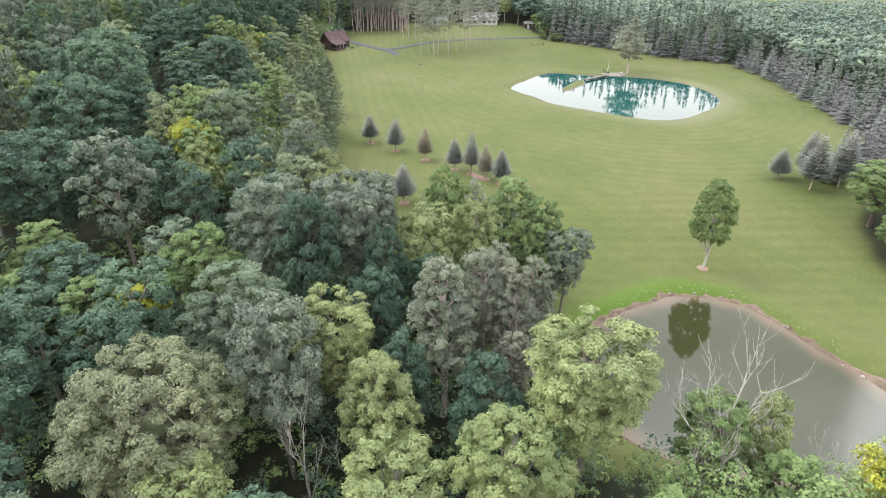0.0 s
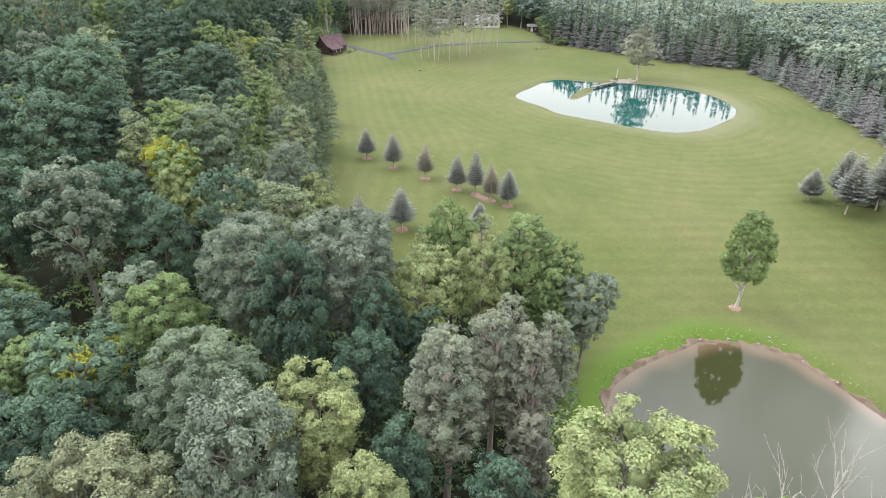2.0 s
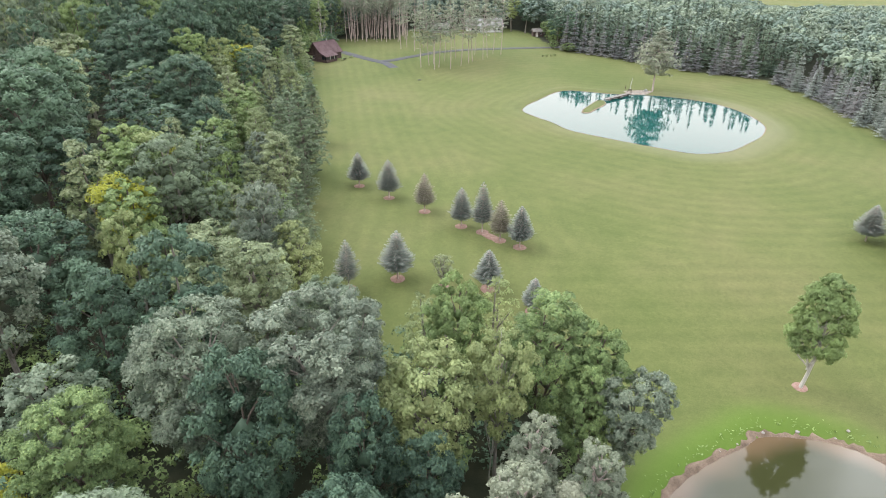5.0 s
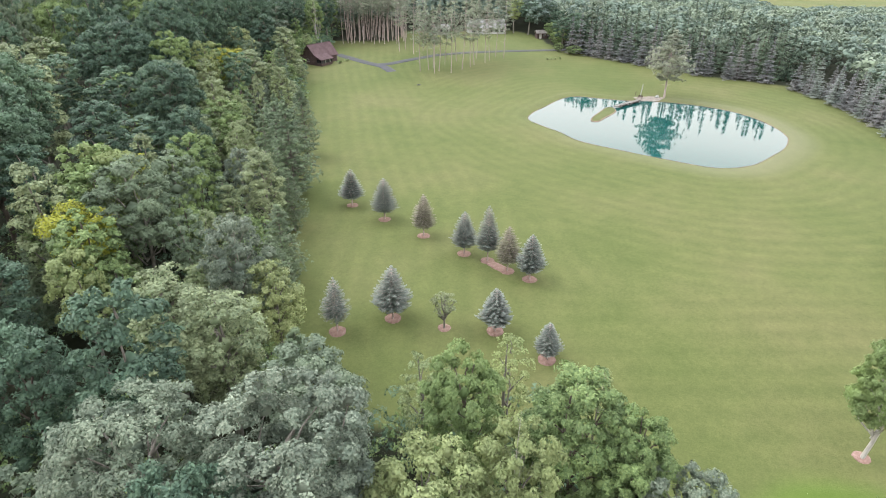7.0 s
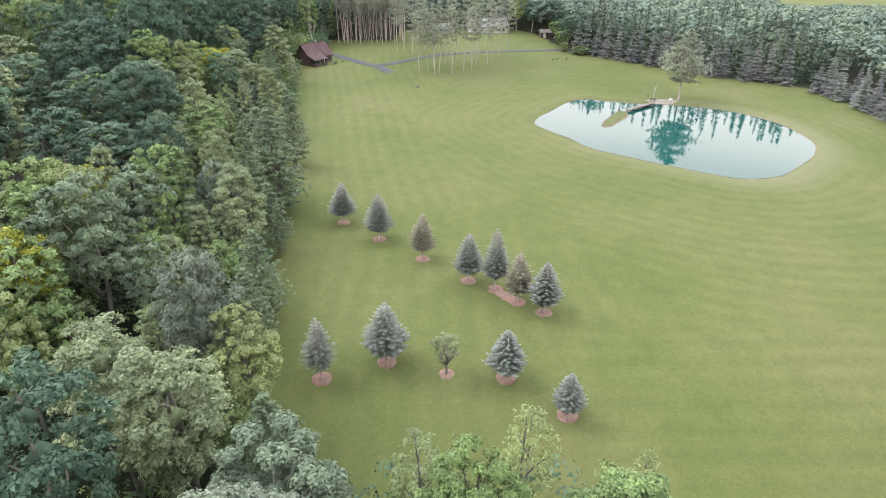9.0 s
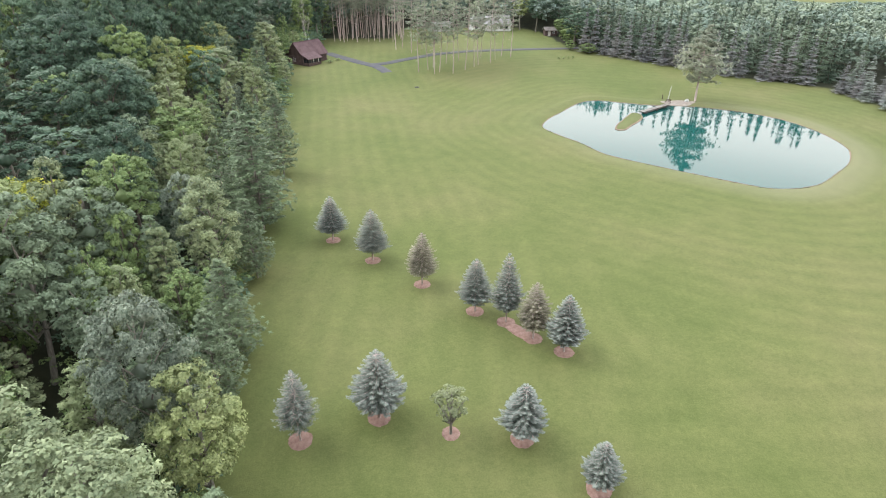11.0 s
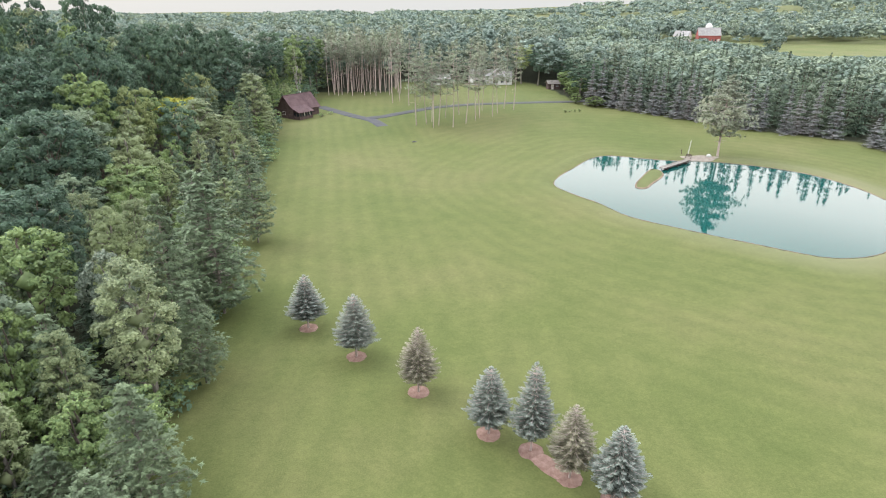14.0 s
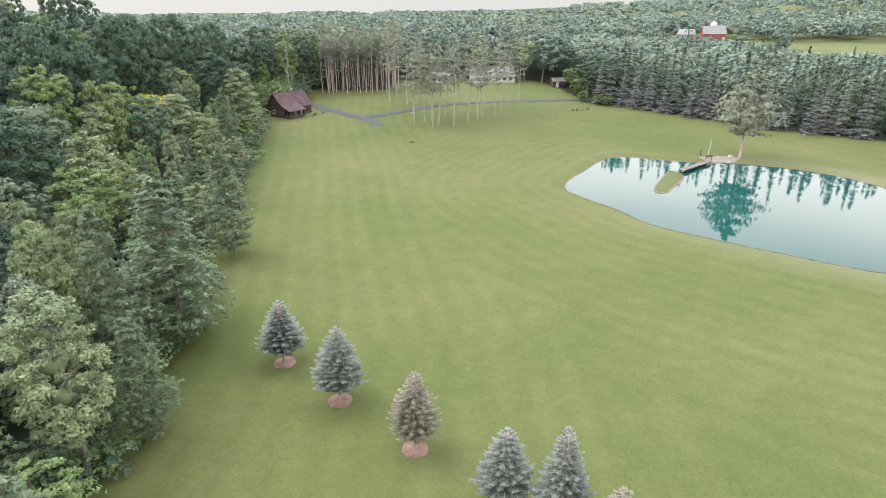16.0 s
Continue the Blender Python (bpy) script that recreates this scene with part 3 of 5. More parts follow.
def broadleaf(seed, name, leaf, bark, h=18.0, r=5.0, base=0.35, lobes=22, leaves=2500, size=0.55, shape="round", lobe=0.36, limbs=9, solid=True):
    rng = np.random.default_rng(seed)
    crown, C, R = crown_arrays(rng, r, h * base, h, lobes, leaves, size, shape, lobe)
    wood = [limb(rng, (0, 0, -0.4), (rng.normal() * 0.3, rng.normal() * 0.3, h * 0.82), h * 0.014 + 0.06, 0.05, 0.02, 7)]
    for c, s in list(zip(C, R))[:limbs]:
        z = max(h * base * 0.6, c[2] - math.hypot(c[0], c[1]) * 0.9 - 1.0)
        wood.append(limb(rng, (0, 0, z), c, 0.11, 0.03, 0.08, 4))
        for _ in range(2 if leaves > 5000 else 0):
            wood.append(limb(rng, c - np.array([0, 0, 0.3]), c + unit(rng, 1)[0] * s * 0.9, 0.035, 0.012, 0.1, 3))
    return tree(name, wood, BARK[bark], crown, LEAF[leaf], core_of(rng, C, R, r, h * base, h) if solid else None, True)


def spruce(seed, name, leaf, bark, h=7.0, r=1.9, skirt=0.12, whorls=20, arms=11, twigs=7, droop=0.25, size=0.3, power=0.85, tip_up=0.15, wild=0.25, spread=1.0):
    """A conifer of whorled boughs, each with side twigs; the outer growth is marked as tip."""
    rng = np.random.default_rng(seed)
    P, N, T, L, W, K = [], [], [], [], [], []
    wood = [limb(rng, (0, 0, -0.3), (0, 0, h * 0.97), h * 0.012 + 0.03, 0.02, 0.006, 6)]
    for k in range(whorls):
        f = (k + rng.uniform(-wild, wild)) / (whorls - 1)
        f = min(1.0, max(0.0, f))
        z = h * (skirt + (0.985 - skirt) * f)
        reach = r * (1 - f) ** power * rng.uniform(1 - wild * 0.6, 1 + wild * 0.5) + 0.06 * h / 7
        m = max(4, int(arms * (1 - 0.55 * f)))
        a0 = rng.uniform(0, 6.3)
        for j in range(m):
            a = a0 + (j + rng.uniform(-0.35, 0.35)) * 2 * math.pi / m
            ln = reach * rng.uniform(1 - wild, 1 + wild * 0.55)
            lift = rng.normal() * 0.022 * h * wild * 2
            out = np.array([math.cos(a), math.sin(a), 0])
            side = np.array([-math.sin(a), math.cos(a), 0])
            nt = max(3, int(twigs * (0.45 + 0.55 * ln / r)))
            for s in np.linspace(0.22, 1.0, nt):
                zz = lift - droop * ln * s ** 1.2 + tip_up * ln * s ** 3 + rng.normal() * 0.02
                spot = np.array([0, 0, z]) + out * ln * s + np.array([0, 0, zz])
                wide = 0.42 * ln * (1.05 - s) + 0.1 * r
                for sg in ((-1, 1) if s < 0.97 else (0,)):
                    P.append(spot + side * sg * wide * 0.5)
                    N.append(np.array([0, 0, 1.0]) + out * 0.5 + rng.normal(size=3) * 0.25)
                    T.append(side * sg * 0.9 + out * 0.8 + np.array([0, 0, -0.25]))
                    L.append((wide * spread + size) * rng.uniform(0.8, 1.2))
                    W.append(size * rng.uniform(0.5, 0.95))
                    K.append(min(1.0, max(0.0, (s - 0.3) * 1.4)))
    crown = tuple(np.array(v) for v in (P, N, T, L, W, K))
    return tree(name, wood, BARK[bark], crown, LEAF[leaf])


def young_spruce(seed, leaf, h=7.0, r=2.0, bare=0.25, whorls=20, arms=15, thin=0.0):
    """A garden spruce: level whorls of boughs with upturned ends and fine side twigs, over a bare stem."""
    rng = np.random.default_rng(seed)
    P, N, T, L, W, K = [], [], [], [], [], []
    wood = [limb(rng, (0, 0, -0.2), (0, 0, h * 0.98), 0.1, 0.015, 0.004, 6)]
    for k in range(whorls):
        f = k / (whorls - 1)
        z = h * (bare + (0.97 - bare) * f)
        env = min(1.0, 0.72 + 2.2 * f) * (1 - f) ** 0.72
        reach = r * env * rng.uniform(0.9, 1.08) + 0.1
        m = max(5, int(arms * (1 - 0.5 * f)))
        a0 = rng.uniform(0, 6.3)
        for j in range(m):
            a = a0 + (j + rng.uniform(-0.3, 0.3)) * 2 * math.pi / m
            ln = reach * rng.uniform(0.82, 1.12)
            out, side = np.array([math.cos(a), math.sin(a), 0]), np.array([-math.sin(a), math.cos(a), 0])
            dz = rng.normal() * 0.04
            bend = lambda s: np.array([0, 0, z + dz - 0.16 * ln * s + 0.24 * ln * s ** 3]) + out * ln * s
            wood.append([(bend(s), 0.022 * (1 - s) + 0.006) for s in (0, 0.5, 0.95)])
            n = max(4, int(ln / 0.095))
            for i in range(n):
                s = 0.2 + 0.8 * (i + 0.5) / n
                if rng.random() < thin * (1.5 - f):
                    continue
                twig = (0.1 + 0.34 * ln * (1.06 - s)) * rng.uniform(0.8, 1.2)
                for sg in (-1, 1):
                    d = side * sg * 0.8 + out * 0.75 + np.array([0, 0, rng.uniform(-0.1, 0.2)])
                    d /= np.linalg.norm(d)
                    P.append(bend(s) + d * twig * 0.5)
                    N.append(np.array([0, 0, 1.0]) + rng.normal(size=3) * 0.3)
                    T.append(d)
                    L.append(twig * 1.25)
                    W.append(rng.uniform(0.055, 0.095))
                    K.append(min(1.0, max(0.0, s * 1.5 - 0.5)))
            P.append(bend(1.0))
            N.append(np.array([0, 0, 0.6]) - out * 0.6 + rng.normal(size=3) * 0.2)
            T.append(out * 0.7 + np.array([0, 0, 0.6]))
            L.append(0.24)
            W.append(0.085)
            K.append(1.0)
    return tree("spruce_tree", wood, BARK["red"], tuple(np.array(v) for v in (P, N, T, L, W, K)), LEAF[leaf])


def pine(seed, name, leaf, bark, h=18.0, r=3.0, start=0.35, tiers=12, arms=5, tufts=24, size=0.6, trunk=0.2, lean=0.0, rise=0.12, peak=0.25, stubs=0, wide=(0.2, 0.4)):
    """A pine: a clear trunk, then tiers of level boughs, each a flat fan of needle tufts."""
    rng = np.random.default_rng(seed)
    top = np.array([rng.normal() * lean, rng.normal() * lean, h * 0.97])
    wood = [limb(rng, (0, 0, -0.4), top, trunk, 0.03, 0.012, 7)]
    P, N, T, L, W = [], [], [], [], []
    for k in range(tiers):
        f = k / (tiers - 1)
        z0 = h * (start + (0.965 - start) * f)
        env = (0.55 + 0.45 * f / peak) if f < peak else ((1 - f) / (1 - peak)) ** 0.8
        a0 = rng.uniform(0, 6.3)
        for j in range(arms):
            a = a0 + (j + rng.uniform(-0.35, 0.35)) * 2 * math.pi / arms
            reach = r * env * rng.uniform(0.6, 1.15) + 0.35
            z = z0 + rng.normal() * 0.35 * (h - h * start) / tiers
            foot = np.array([top[0] * z / h, top[1] * z / h, z])
            out, side = np.array([math.cos(a), math.sin(a), 0]), np.array([-math.sin(a), math.cos(a), 0])
            tip = foot + out * reach + np.array([0, 0, reach * rng.uniform(0, 2 * rise)])
            wood.append(limb(rng, foot, tip, 0.05, 0.015, 0.04, 3))
            n = max(3, int(tufts * (0.3 + 0.7 * reach / r) / 11))
            for i in range(n):  # tufts of needles that stand out round their twig
                t = 0.2 + 0.85 * ((i + rng.random()) / n) ** 0.75
                c = foot + (tip - foot) * t + side * rng.normal() * 0.24 * reach * t + np.array([0, 0, rng.normal() * 0.05 * reach + 0.05])
                d = unit(rng, 11) + out * 0.4 + np.array([0, 0, 0.45])
                d /= np.linalg.norm(d, axis=1)[:, None]
                ln = size * rng.uniform(0.8, 1.4, 11)
                P.append(c + d * ln[:, None] * 0.5)
                N.append(np.array([0, 0, 0.8]) + 0.5 * unit(rng, 11) + out * 0.2)
                T.append(d)
                L.append(ln)
                W.append(size * rng.uniform(*wide, 11))
    for k in range(stubs):  # bare snapped boughs below the crown
        z, a = h * rng.uniform(start * 0.35, start), rng.uniform(0, 6.3)
        foot = np.array([top[0] * z / h, top[1] * z / h, z])
        wood.append(limb(rng, foot, foot + np.array([math.cos(a), math.sin(a), rng.uniform(-0.3, 0.2)]) * rng.uniform(0.6, 1.8), 0.035, 0.012, 0.05, 3))
    return tree(name, wood, BARK[bark], tuple(np.concatenate(v) for v in (P, N, T, L, W)), LEAF[leaf], None, True)


def dead_tree(seed, h=13.0, spread=0.5):
    """A bare tree: stems that fork again and again into fine twigs."""
    rng = np.random.default_rng(seed)
    wood = []

    def grow(p, d, ln, r, depth):
        n = 5
        pts = [p]
        for k in range(n):
            d = d + rng.normal(size=3) * 0.1 + np.array([0, 0, 0.06])
            d /= np.linalg.norm(d)
            pts.append(pts[-1] + d * ln / n)
        wood.append([(q, r * (1 - 0.6 * k / n)) for k, q in enumerate(pts)])
        if depth == 0:
            return
        for k in range(5 if depth > 1 else 4):
            i = int(rng.integers(2, n + 1))
            e = d + unit(rng, 1)[0] * spread * 1.3 + np.array([0, 0, 0.2])
            e /= np.linalg.norm(e)
            grow(pts[i], e, ln * rng.uniform(0.4, 0.62), r * 0.45, depth - 1)

    grow(np.array([0, 0, -0.4]), np.array([0.04, 0.02, 1.0]), h * 0.62, h * 0.0105, 3)
    return tree("dead_tree", wood, BARK["dead"], None, None)


class Stand:
    """Model trees of one kind, of which copies are set out over the land."""

    def __init__(self, models, h, r, label, category, group):
        self.models, self.h, self.r, self.used = models, h, r, 0
        for m in models:
            tagged(m, label, category, group)
        self.free = list(models)

    def plant(self, x, y, h, r, turn=None, label=""):
        k = self.used % len(self.models)
        self.used += 1
        a = (self.used * 137.5 if turn is None else turn) % 360
        model = self.models[k]
        sx, _, sz = model.scale
        m = Matrix.LocRotScale((x, y, height(x, y)), Euler((0, 0, radians(a))), (r / self.r / sx, r / self.r / sx, h / self.h / sz))
        if model in self.free:
            self.free.remove(model)
            model.matrix_basis = m
            ob = model
        else:
            ob = copy_thing(model, m)
        if label:
            ob["label"] = label
        return ob

    def done(self):
        for m in self.free:
            for o in (*m.children_recursive, m):
                bpy.data.objects.remove(o)


# ---- spruces on the lawn, each in its ring of mulch ----
LAWN_GROUP = "spruces on the lawn"
lawn_blue = Stand([young_spruce(11 + k, "blue", whorls=(15, 17, 16)[k], arms=17) for k in range(3)], 7.0, 2.0,
                  "young blue-grey spruce with a bare stem, standing in a mulch ring", "tree", LAWN_GROUP)
lawn_dull = Stand([young_spruce(21, "brown", bare=0.26, whorls=15, arms=16, thin=0.15)], 7.0, 2.0,
                  "young spruce with thin brownish needles in a mulch ring", "tree", LAWN_GROUP)
lawn_thin = Stand([young_spruce(22, "blue", bare=0.28, whorls=15, arms=14, thin=0.3)], 7.0, 2.0,
                  "thin pale spruce with see-through boughs, standing in a mulch ring", "tree", LAWN_GROUP)


def mulch_ring(x, y, rx, ry=None, turn=0.0):
    rng = np.random.default_rng(int(x * 31 + y * 17) % 9999)
    bm = bmesh.new()
    n, ry = 28, ry or rx
    rings = []
    for f, dz in ((1.0, -0.03), (0.9, 0.012), (0.5, 0.03), (0.12, 0.05)):
        row = []
        for k in range(n):
            a = k * 2 * math.pi / n
            w = f * (1 + 0.09 * rng.normal() * (f > 0.9))
            px, py = rx * w * math.cos(a), ry * w * math.sin(a)
            qx, qy = x + px * math.cos(turn) - py * math.sin(turn), y + px * math.sin(turn) + py * math.cos(turn)
            row.append(bm.verts.new((qx - x, qy - y, height(qx, qy) - height(x, y) + dz)))
        rings.append(row)
    for a, b in zip(rings, rings[1:]):
        for k in range(n):
            bm.faces.new((a[k], a[(k + 1) % n], b[(k + 1) % n], b[k]))
    bm.faces.new(rings[-1])
    ob = part("mulch_ring", bm, MAT["mulch"], None, smooth=True)
    ob.location = (x, y, height(x, y))
    return tagged(ob, "low ring of reddish-brown bark mulch on the lawn", "mulch", "mulch rings on the lawn")


for stand, x, y, h, r in ((lawn_thin, -12.64, 89.3, 7.2, 1.85), (lawn_blue, -6.55, 91.7, 7.1, 2.5), (lawn_blue, 5.13, 89.6, 5.7, 2.1), (lawn_blue, 10.33, 85.1, 4.8, 1.65),
                          (lawn_blue, -15.55, 123.7, 6.3, 2.25), (lawn_blue, -9.8, 118.3, 6.9, 2.3), (lawn_dull, -3.58, 112.7, 6.7, 2.1), (lawn_blue, 2.2, 107.25, 6.5, 2.1),
                          (lawn_blue, 5.3, 105.3, 8.2, 1.95), (lawn_dull, 7.73, 102.5, 6.6, 2.05), (lawn_blue, 10.42, 100.35, 6.5, 2.15)):
    stand.plant(x, y, h, r)
    mulch_ring(x, y, 1.05)
mulch_ring(6.6, 103.6, 2.3, 0.9, -0.85)
mulch_ring(-0.6, 90.1, 0.8)
sapling = Stand([broadleaf(31, "young_tree", "olive", "grey", 4.6, 1.4, 0.38, 26, 1900, 0.15, "round", 0.26, 9, False)], 4.6, 1.4,
                "spindly young tree with sparse leaves in a mulch ring", "tree", "")
sapling.plant(-0.6, 90.1, 4.6, 1.6)

maple = Stand([broadleaf(41, "maple_tree", "maple", "white", 14.0, 3.9, 0.25, 95, 40000, 0.17, "tall", 0.2, 22)], 14.0, 3.9,
              "single green maple with a pale trunk beside the pond", "tree", "")
maple.plant(36.6, 72.7, 14.0, 3.3, 317.5)
mulch_ring(36.6, 72.7, 0.8)

# ---- the left wood: the trees that can be told apart ----
WOOD = "trees of the wood beside the lawn"
oak = Stand([broadleaf(101 + k, "broadleaf_tree", "grey", "grey", 18, 5, 0.3, 64, 20000, 0.235, ("round", "vase", "round")[k], 0.2, 16) for k in range(3)], 18, 5,
            "large round broadleaf tree with grey-green leaves", "tree", WOOD)
elm = Stand([broadleaf(111 + k, "broadleaf_tree", "dark", "dark", 18, 5, 0.26, 60, 20000, 0.235, ("round", "tall", "round")[k], 0.2, 14) for k in range(3)], 18, 5,
            "broadleaf tree with deep green leaves in heavy lobes", "tree", WOOD)
ash = Stand([broadleaf(121 + k, "broadleaf_tree", "lime", "grey", 15, 4, 0.28, 60, 17000, 0.2, ("vase", "tall", "round")[k], 0.2, 14) for k in range(3)], 15, 4,
            "broadleaf tree with light yellow-green leaves", "tree", WOOD)
birch = Stand([broadleaf(131 + k, "birch_tree", "pale", "grey", 15, 3, 0.2, 70, 16000, 0.17, ("tall", "tall", "round")[k], 0.21, 14) for k in range(3)], 15, 3,
              "slender birch with pale green leaves and a pale trunk", "tree", WOOD)
great_oak = Stand([broadleaf(181, "broadleaf_tree", "olive", "grey", 17, 7.2, 0.22, 190, 80000, 0.155, "round", 0.125, 44)], 17, 7.2,
                  "large round broadleaf tree with grey-green leaves", "tree", WOOD)
slim = Stand([broadleaf(137 + k, "birch_tree", ("pale", "lime")[k], "grey", 14, 2.6, 0.12, 60, 4800, 0.19, "tall", 0.22, 10, False) for k in range(2)], 14, 2.6,
             "thin young birch with sparse pale leaves", "tree", WOOD)
near_ash = Stand([broadleaf(182 + k, "broadleaf_tree", "lime", "grey", 16, 4.4, 0.28, 95, 42000, 0.16, ("vase", "tall", "round")[k], 0.165, 24) for k in range(3)], 16, 4.4,
                 "broadleaf tree with light yellow-green leaves", "tree", WOOD)
near_oak = Stand([broadleaf(186 + k, "broadleaf_tree", "grey", "grey", 19, 5.4, 0.28, 130, 56000, 0.165, ("round", "vase")[k], 0.15, 26) for k in range(2)], 19, 5.4,
                 "large round broadleaf tree with grey-green leaves", "tree", WOOD)
linden = Stand([broadleaf(189 + k, "broadleaf_tree", "maple", "dark", 18, 4.4, 0.25, 90, 42000, 0.165, ("round", "tall")[k], 0.175, 20) for k in range(2)], 18, 4.4,
               "dense broadleaf tree with fresh mid-green leaves", "tree", WOOD)
white_pine = Stand([pine(141 + k, "pine_tree", "pine", "grey", 16, 3.0, 0.1, 17, 7, 120, 0.34, 0.13, 0.2, 0.14, 0.22, 0, (0.34, 0.6)) for k in range(3)], 16, 3,
                   "soft grey-green pine with feathery boughs", "tree", WOOD)
edge_spruce = Stand([spruce(151 + k, "spruce_tree", ("pine", "fir")[k], "dark", 13, 2.8, 0.05, 26, 12, 12, 0.25, 0.19, 0.85, 0.15, 0.3, 0.7) for k in range(2)], 13, 2.8,
                    "dull green spruce with drooping boughs at the wood's edge", "tree", WOOD)
golden = Stand([broadleaf(161, "broadleaf_tree", "yellow", "grey", 11, 3, 0.3, 20, 6000, 0.22, "vase", 0.36, 9)], 11, 3,
               "small tree turning bright yellow among green ones", "tree", WOOD)
bare = Stand([dead_tree(171), dead_tree(172, 13, 0.45)], 13, 3, "bare dead tree with bleached grey branches", "dead tree", WOOD)

oak_far = Stand([broadleaf(102 + k, "broadleaf_tree", "grey", "grey", 18, 4.4, 0.3, 54, 9500, 0.29, ("round", "vase")[k], 0.18, 6) for k in range(2)], 18, 4.4,
                "large round broadleaf tree with grey-green leaves", "tree", WOOD)
elm_far = Stand([broadleaf(115 + k, "broadleaf_tree", "dark", "grey", 20, 4.4, 0.3, 54, 9500, 0.3, ("round", "round", "vase")[k], 0.18, 6) for k in range(3)], 20, 4.4,
                "tall broadleaf tree with deep green leaves", "tree", WOOD)
ash_far = Stand([broadleaf(125 + k, "broadleaf_tree", "lime", "grey", 15, 4, 0.28, 52, 9000, 0.27, ("vase", "round")[k], 0.19, 6) for k in range(2)], 15, 4,
                "broadleaf tree with light yellow-green leaves", "tree", WOOD)
birch_far = Stand([broadleaf(135 + k, "birch_tree", "pale", "grey", 14, 2.8, 0.08, 62, 8500, 0.21, ("tall", "tall")[k], 0.2, 8) for k in range(2)], 14, 2.8,
                  "slender birch with pale green leaves and a pale trunk", "tree", WOOD)
linden_far = Stand([broadleaf(193, "broadleaf_tree", "maple", "dark", 18, 4.4, 0.28, 54, 9500, 0.29, "round", 0.18, 6)], 18, 4.4,
                   "dense broadleaf tree with fresh mid-green leaves", "tree", WOOD)
alder = Stand([broadleaf(139 + k, "broadleaf_tree", "maple", "dark", 10, 2.8, 0.03, 54, 8500, 0.2, "round", 0.19, 6) for k in range(2)], 10, 2.8,
              "low bushy green tree at the wood's edge", "tree", WOOD)

class Taken:
    """Spots that are in use, in squares of 12 m, for a quick search."""

    def __init__(self):
        self.cells = {}

    def append(self, spot):
        self.cells.setdefault((int(spot[0] // 12), int(spot[1] // 12)), []).append(spot)

    def near(self, x, y):
        i, j = int(x // 12), int(y // 12)
        return [s for a in (i - 1, i, i + 1) for b in (j - 1, j, j + 1) for s in self.cells.get((a, b), ())]


taken = Taken()


def set_out(stand, rows):
    for x, y, h, r in rows:
        stand.plant(x, y, h, r)
        taken.append((x, y, r))


set_out(great_oak, [(-20.6, 32, 17, 7.2)])
set_out(near_oak, [(-18.3, 44.2, 17, 5.3), (-9.5, 58.7, 20, 5.7), (-18.3, 58.8, 20, 5.5)])
set_out(linden, [(0.6, 64.8, 19, 3.4), (8.1, 64.1, 18, 4.7), (-24.6, 52.8, 17, 4.2), (-45.5, 60, 14, 4.6), (-35.8, 50.8, 12, 3.6), (-44, 52, 12, 3.6), (20.2, 33.2, 12.5, 3.2), (24.0, 28.6, 11, 3.2), (11.8, 62.2, 16, 2.9), (10.7, 59.7, 14, 2.5)])
set_out(oak, [(-35.5, 95.3, 18, 5.1),
              (13.9, 59.2, 13, 3.1), (-56.9, 158.4, 18, 6.0), (-20.7, 84.8, 17, 3.6)])
great_elm = Stand([broadleaf(117 + k, "broadleaf_tree", "dark", "dark", 23, 8.6, 0.25, 150, 34000, 0.31, "round", 0.14, 30) for k in range(2)], 23, 8.6,
                  "very large broadleaf tree with deep green leaves", "tree", WOOD)
set_out(great_elm, [(-69.5, 126, 24, 9), (-72.5, 169, 24, 9), (-74, 197, 23, 9), (-53.6, 74, 20, 8), (-61.8, 110, 24, 9), (-56.7, 91, 22, 8), (-51.2, 143.6, 20, 7)])
set_out(great_elm, [(-65.3, 181, 28, 7.5), (-67.5, 208, 28, 7.5), (-66, 226, 27, 7), (-62.5, 243, 24, 6.5)])
set_out(elm, [(-42.5, 78, 18, 5.6), (-31.1, 68.4, 18, 4.4), 
              (-5.9, 53.8, 16, 2.7), (-6.4, 47.8, 15, 3.4), (-27, 39, 16, 4.5), (-41.2, 55.6, 13, 5), (-40, 123, 17, 4), (-54, 221, 19, 6)])
set_out(near_ash, [(-9.3, 41.0, 15.5, 4.3), (-4.9, 34.7, 14.5, 3.9), (4.4, 27.8, 15, 4.3), (11.2, 34.5, 17, 5.8)])
set_out(ash, [(3.7, 60, 16, 3.0),
              (-17.1, 82.9, 14, 3.4), (-16.7, 26.8, 12, 3.4), (-3.1, 27.1, 12.5, 3.8), (24.6, 33.4, 12.5, 2.2)])
set_out(birch, [(-24.6, 77, 17, 4.6), (-25.2, 109.6, 15, 3.4), (-19.5, 74.9, 17, 4.2), (-30.7, 118.1, 16, 2.8), (-47.9, 219, 16, 5), (-40.3, 129.9, 14, 2.2), (-38, 172, 14, 3.1),
                (-31.8, 124.3, 15, 2.4), (-48.4, 184, 16, 5), (-27.7, 103.7, 12, 2), (-24.9, 85.5, 12, 2.7)])
set_out(slim, [(-2.7, 73, 12.4, 2.2), (4.7, 73, 14.4, 2.5), (-0.2, 72.6, 12.0, 1.5), (11.9, 71.5, 12.2, 1.6)])
near_pine = Stand([broadleaf(147 + k, "pine_tree", "silver", "red", 18, 3.2, 0.25, 80, 32000, 0.16, "tall", 0.19, 40) for k in range(2)], 18, 3.2,
                  "soft grey-green pine with feathery boughs", "tree", WOOD)
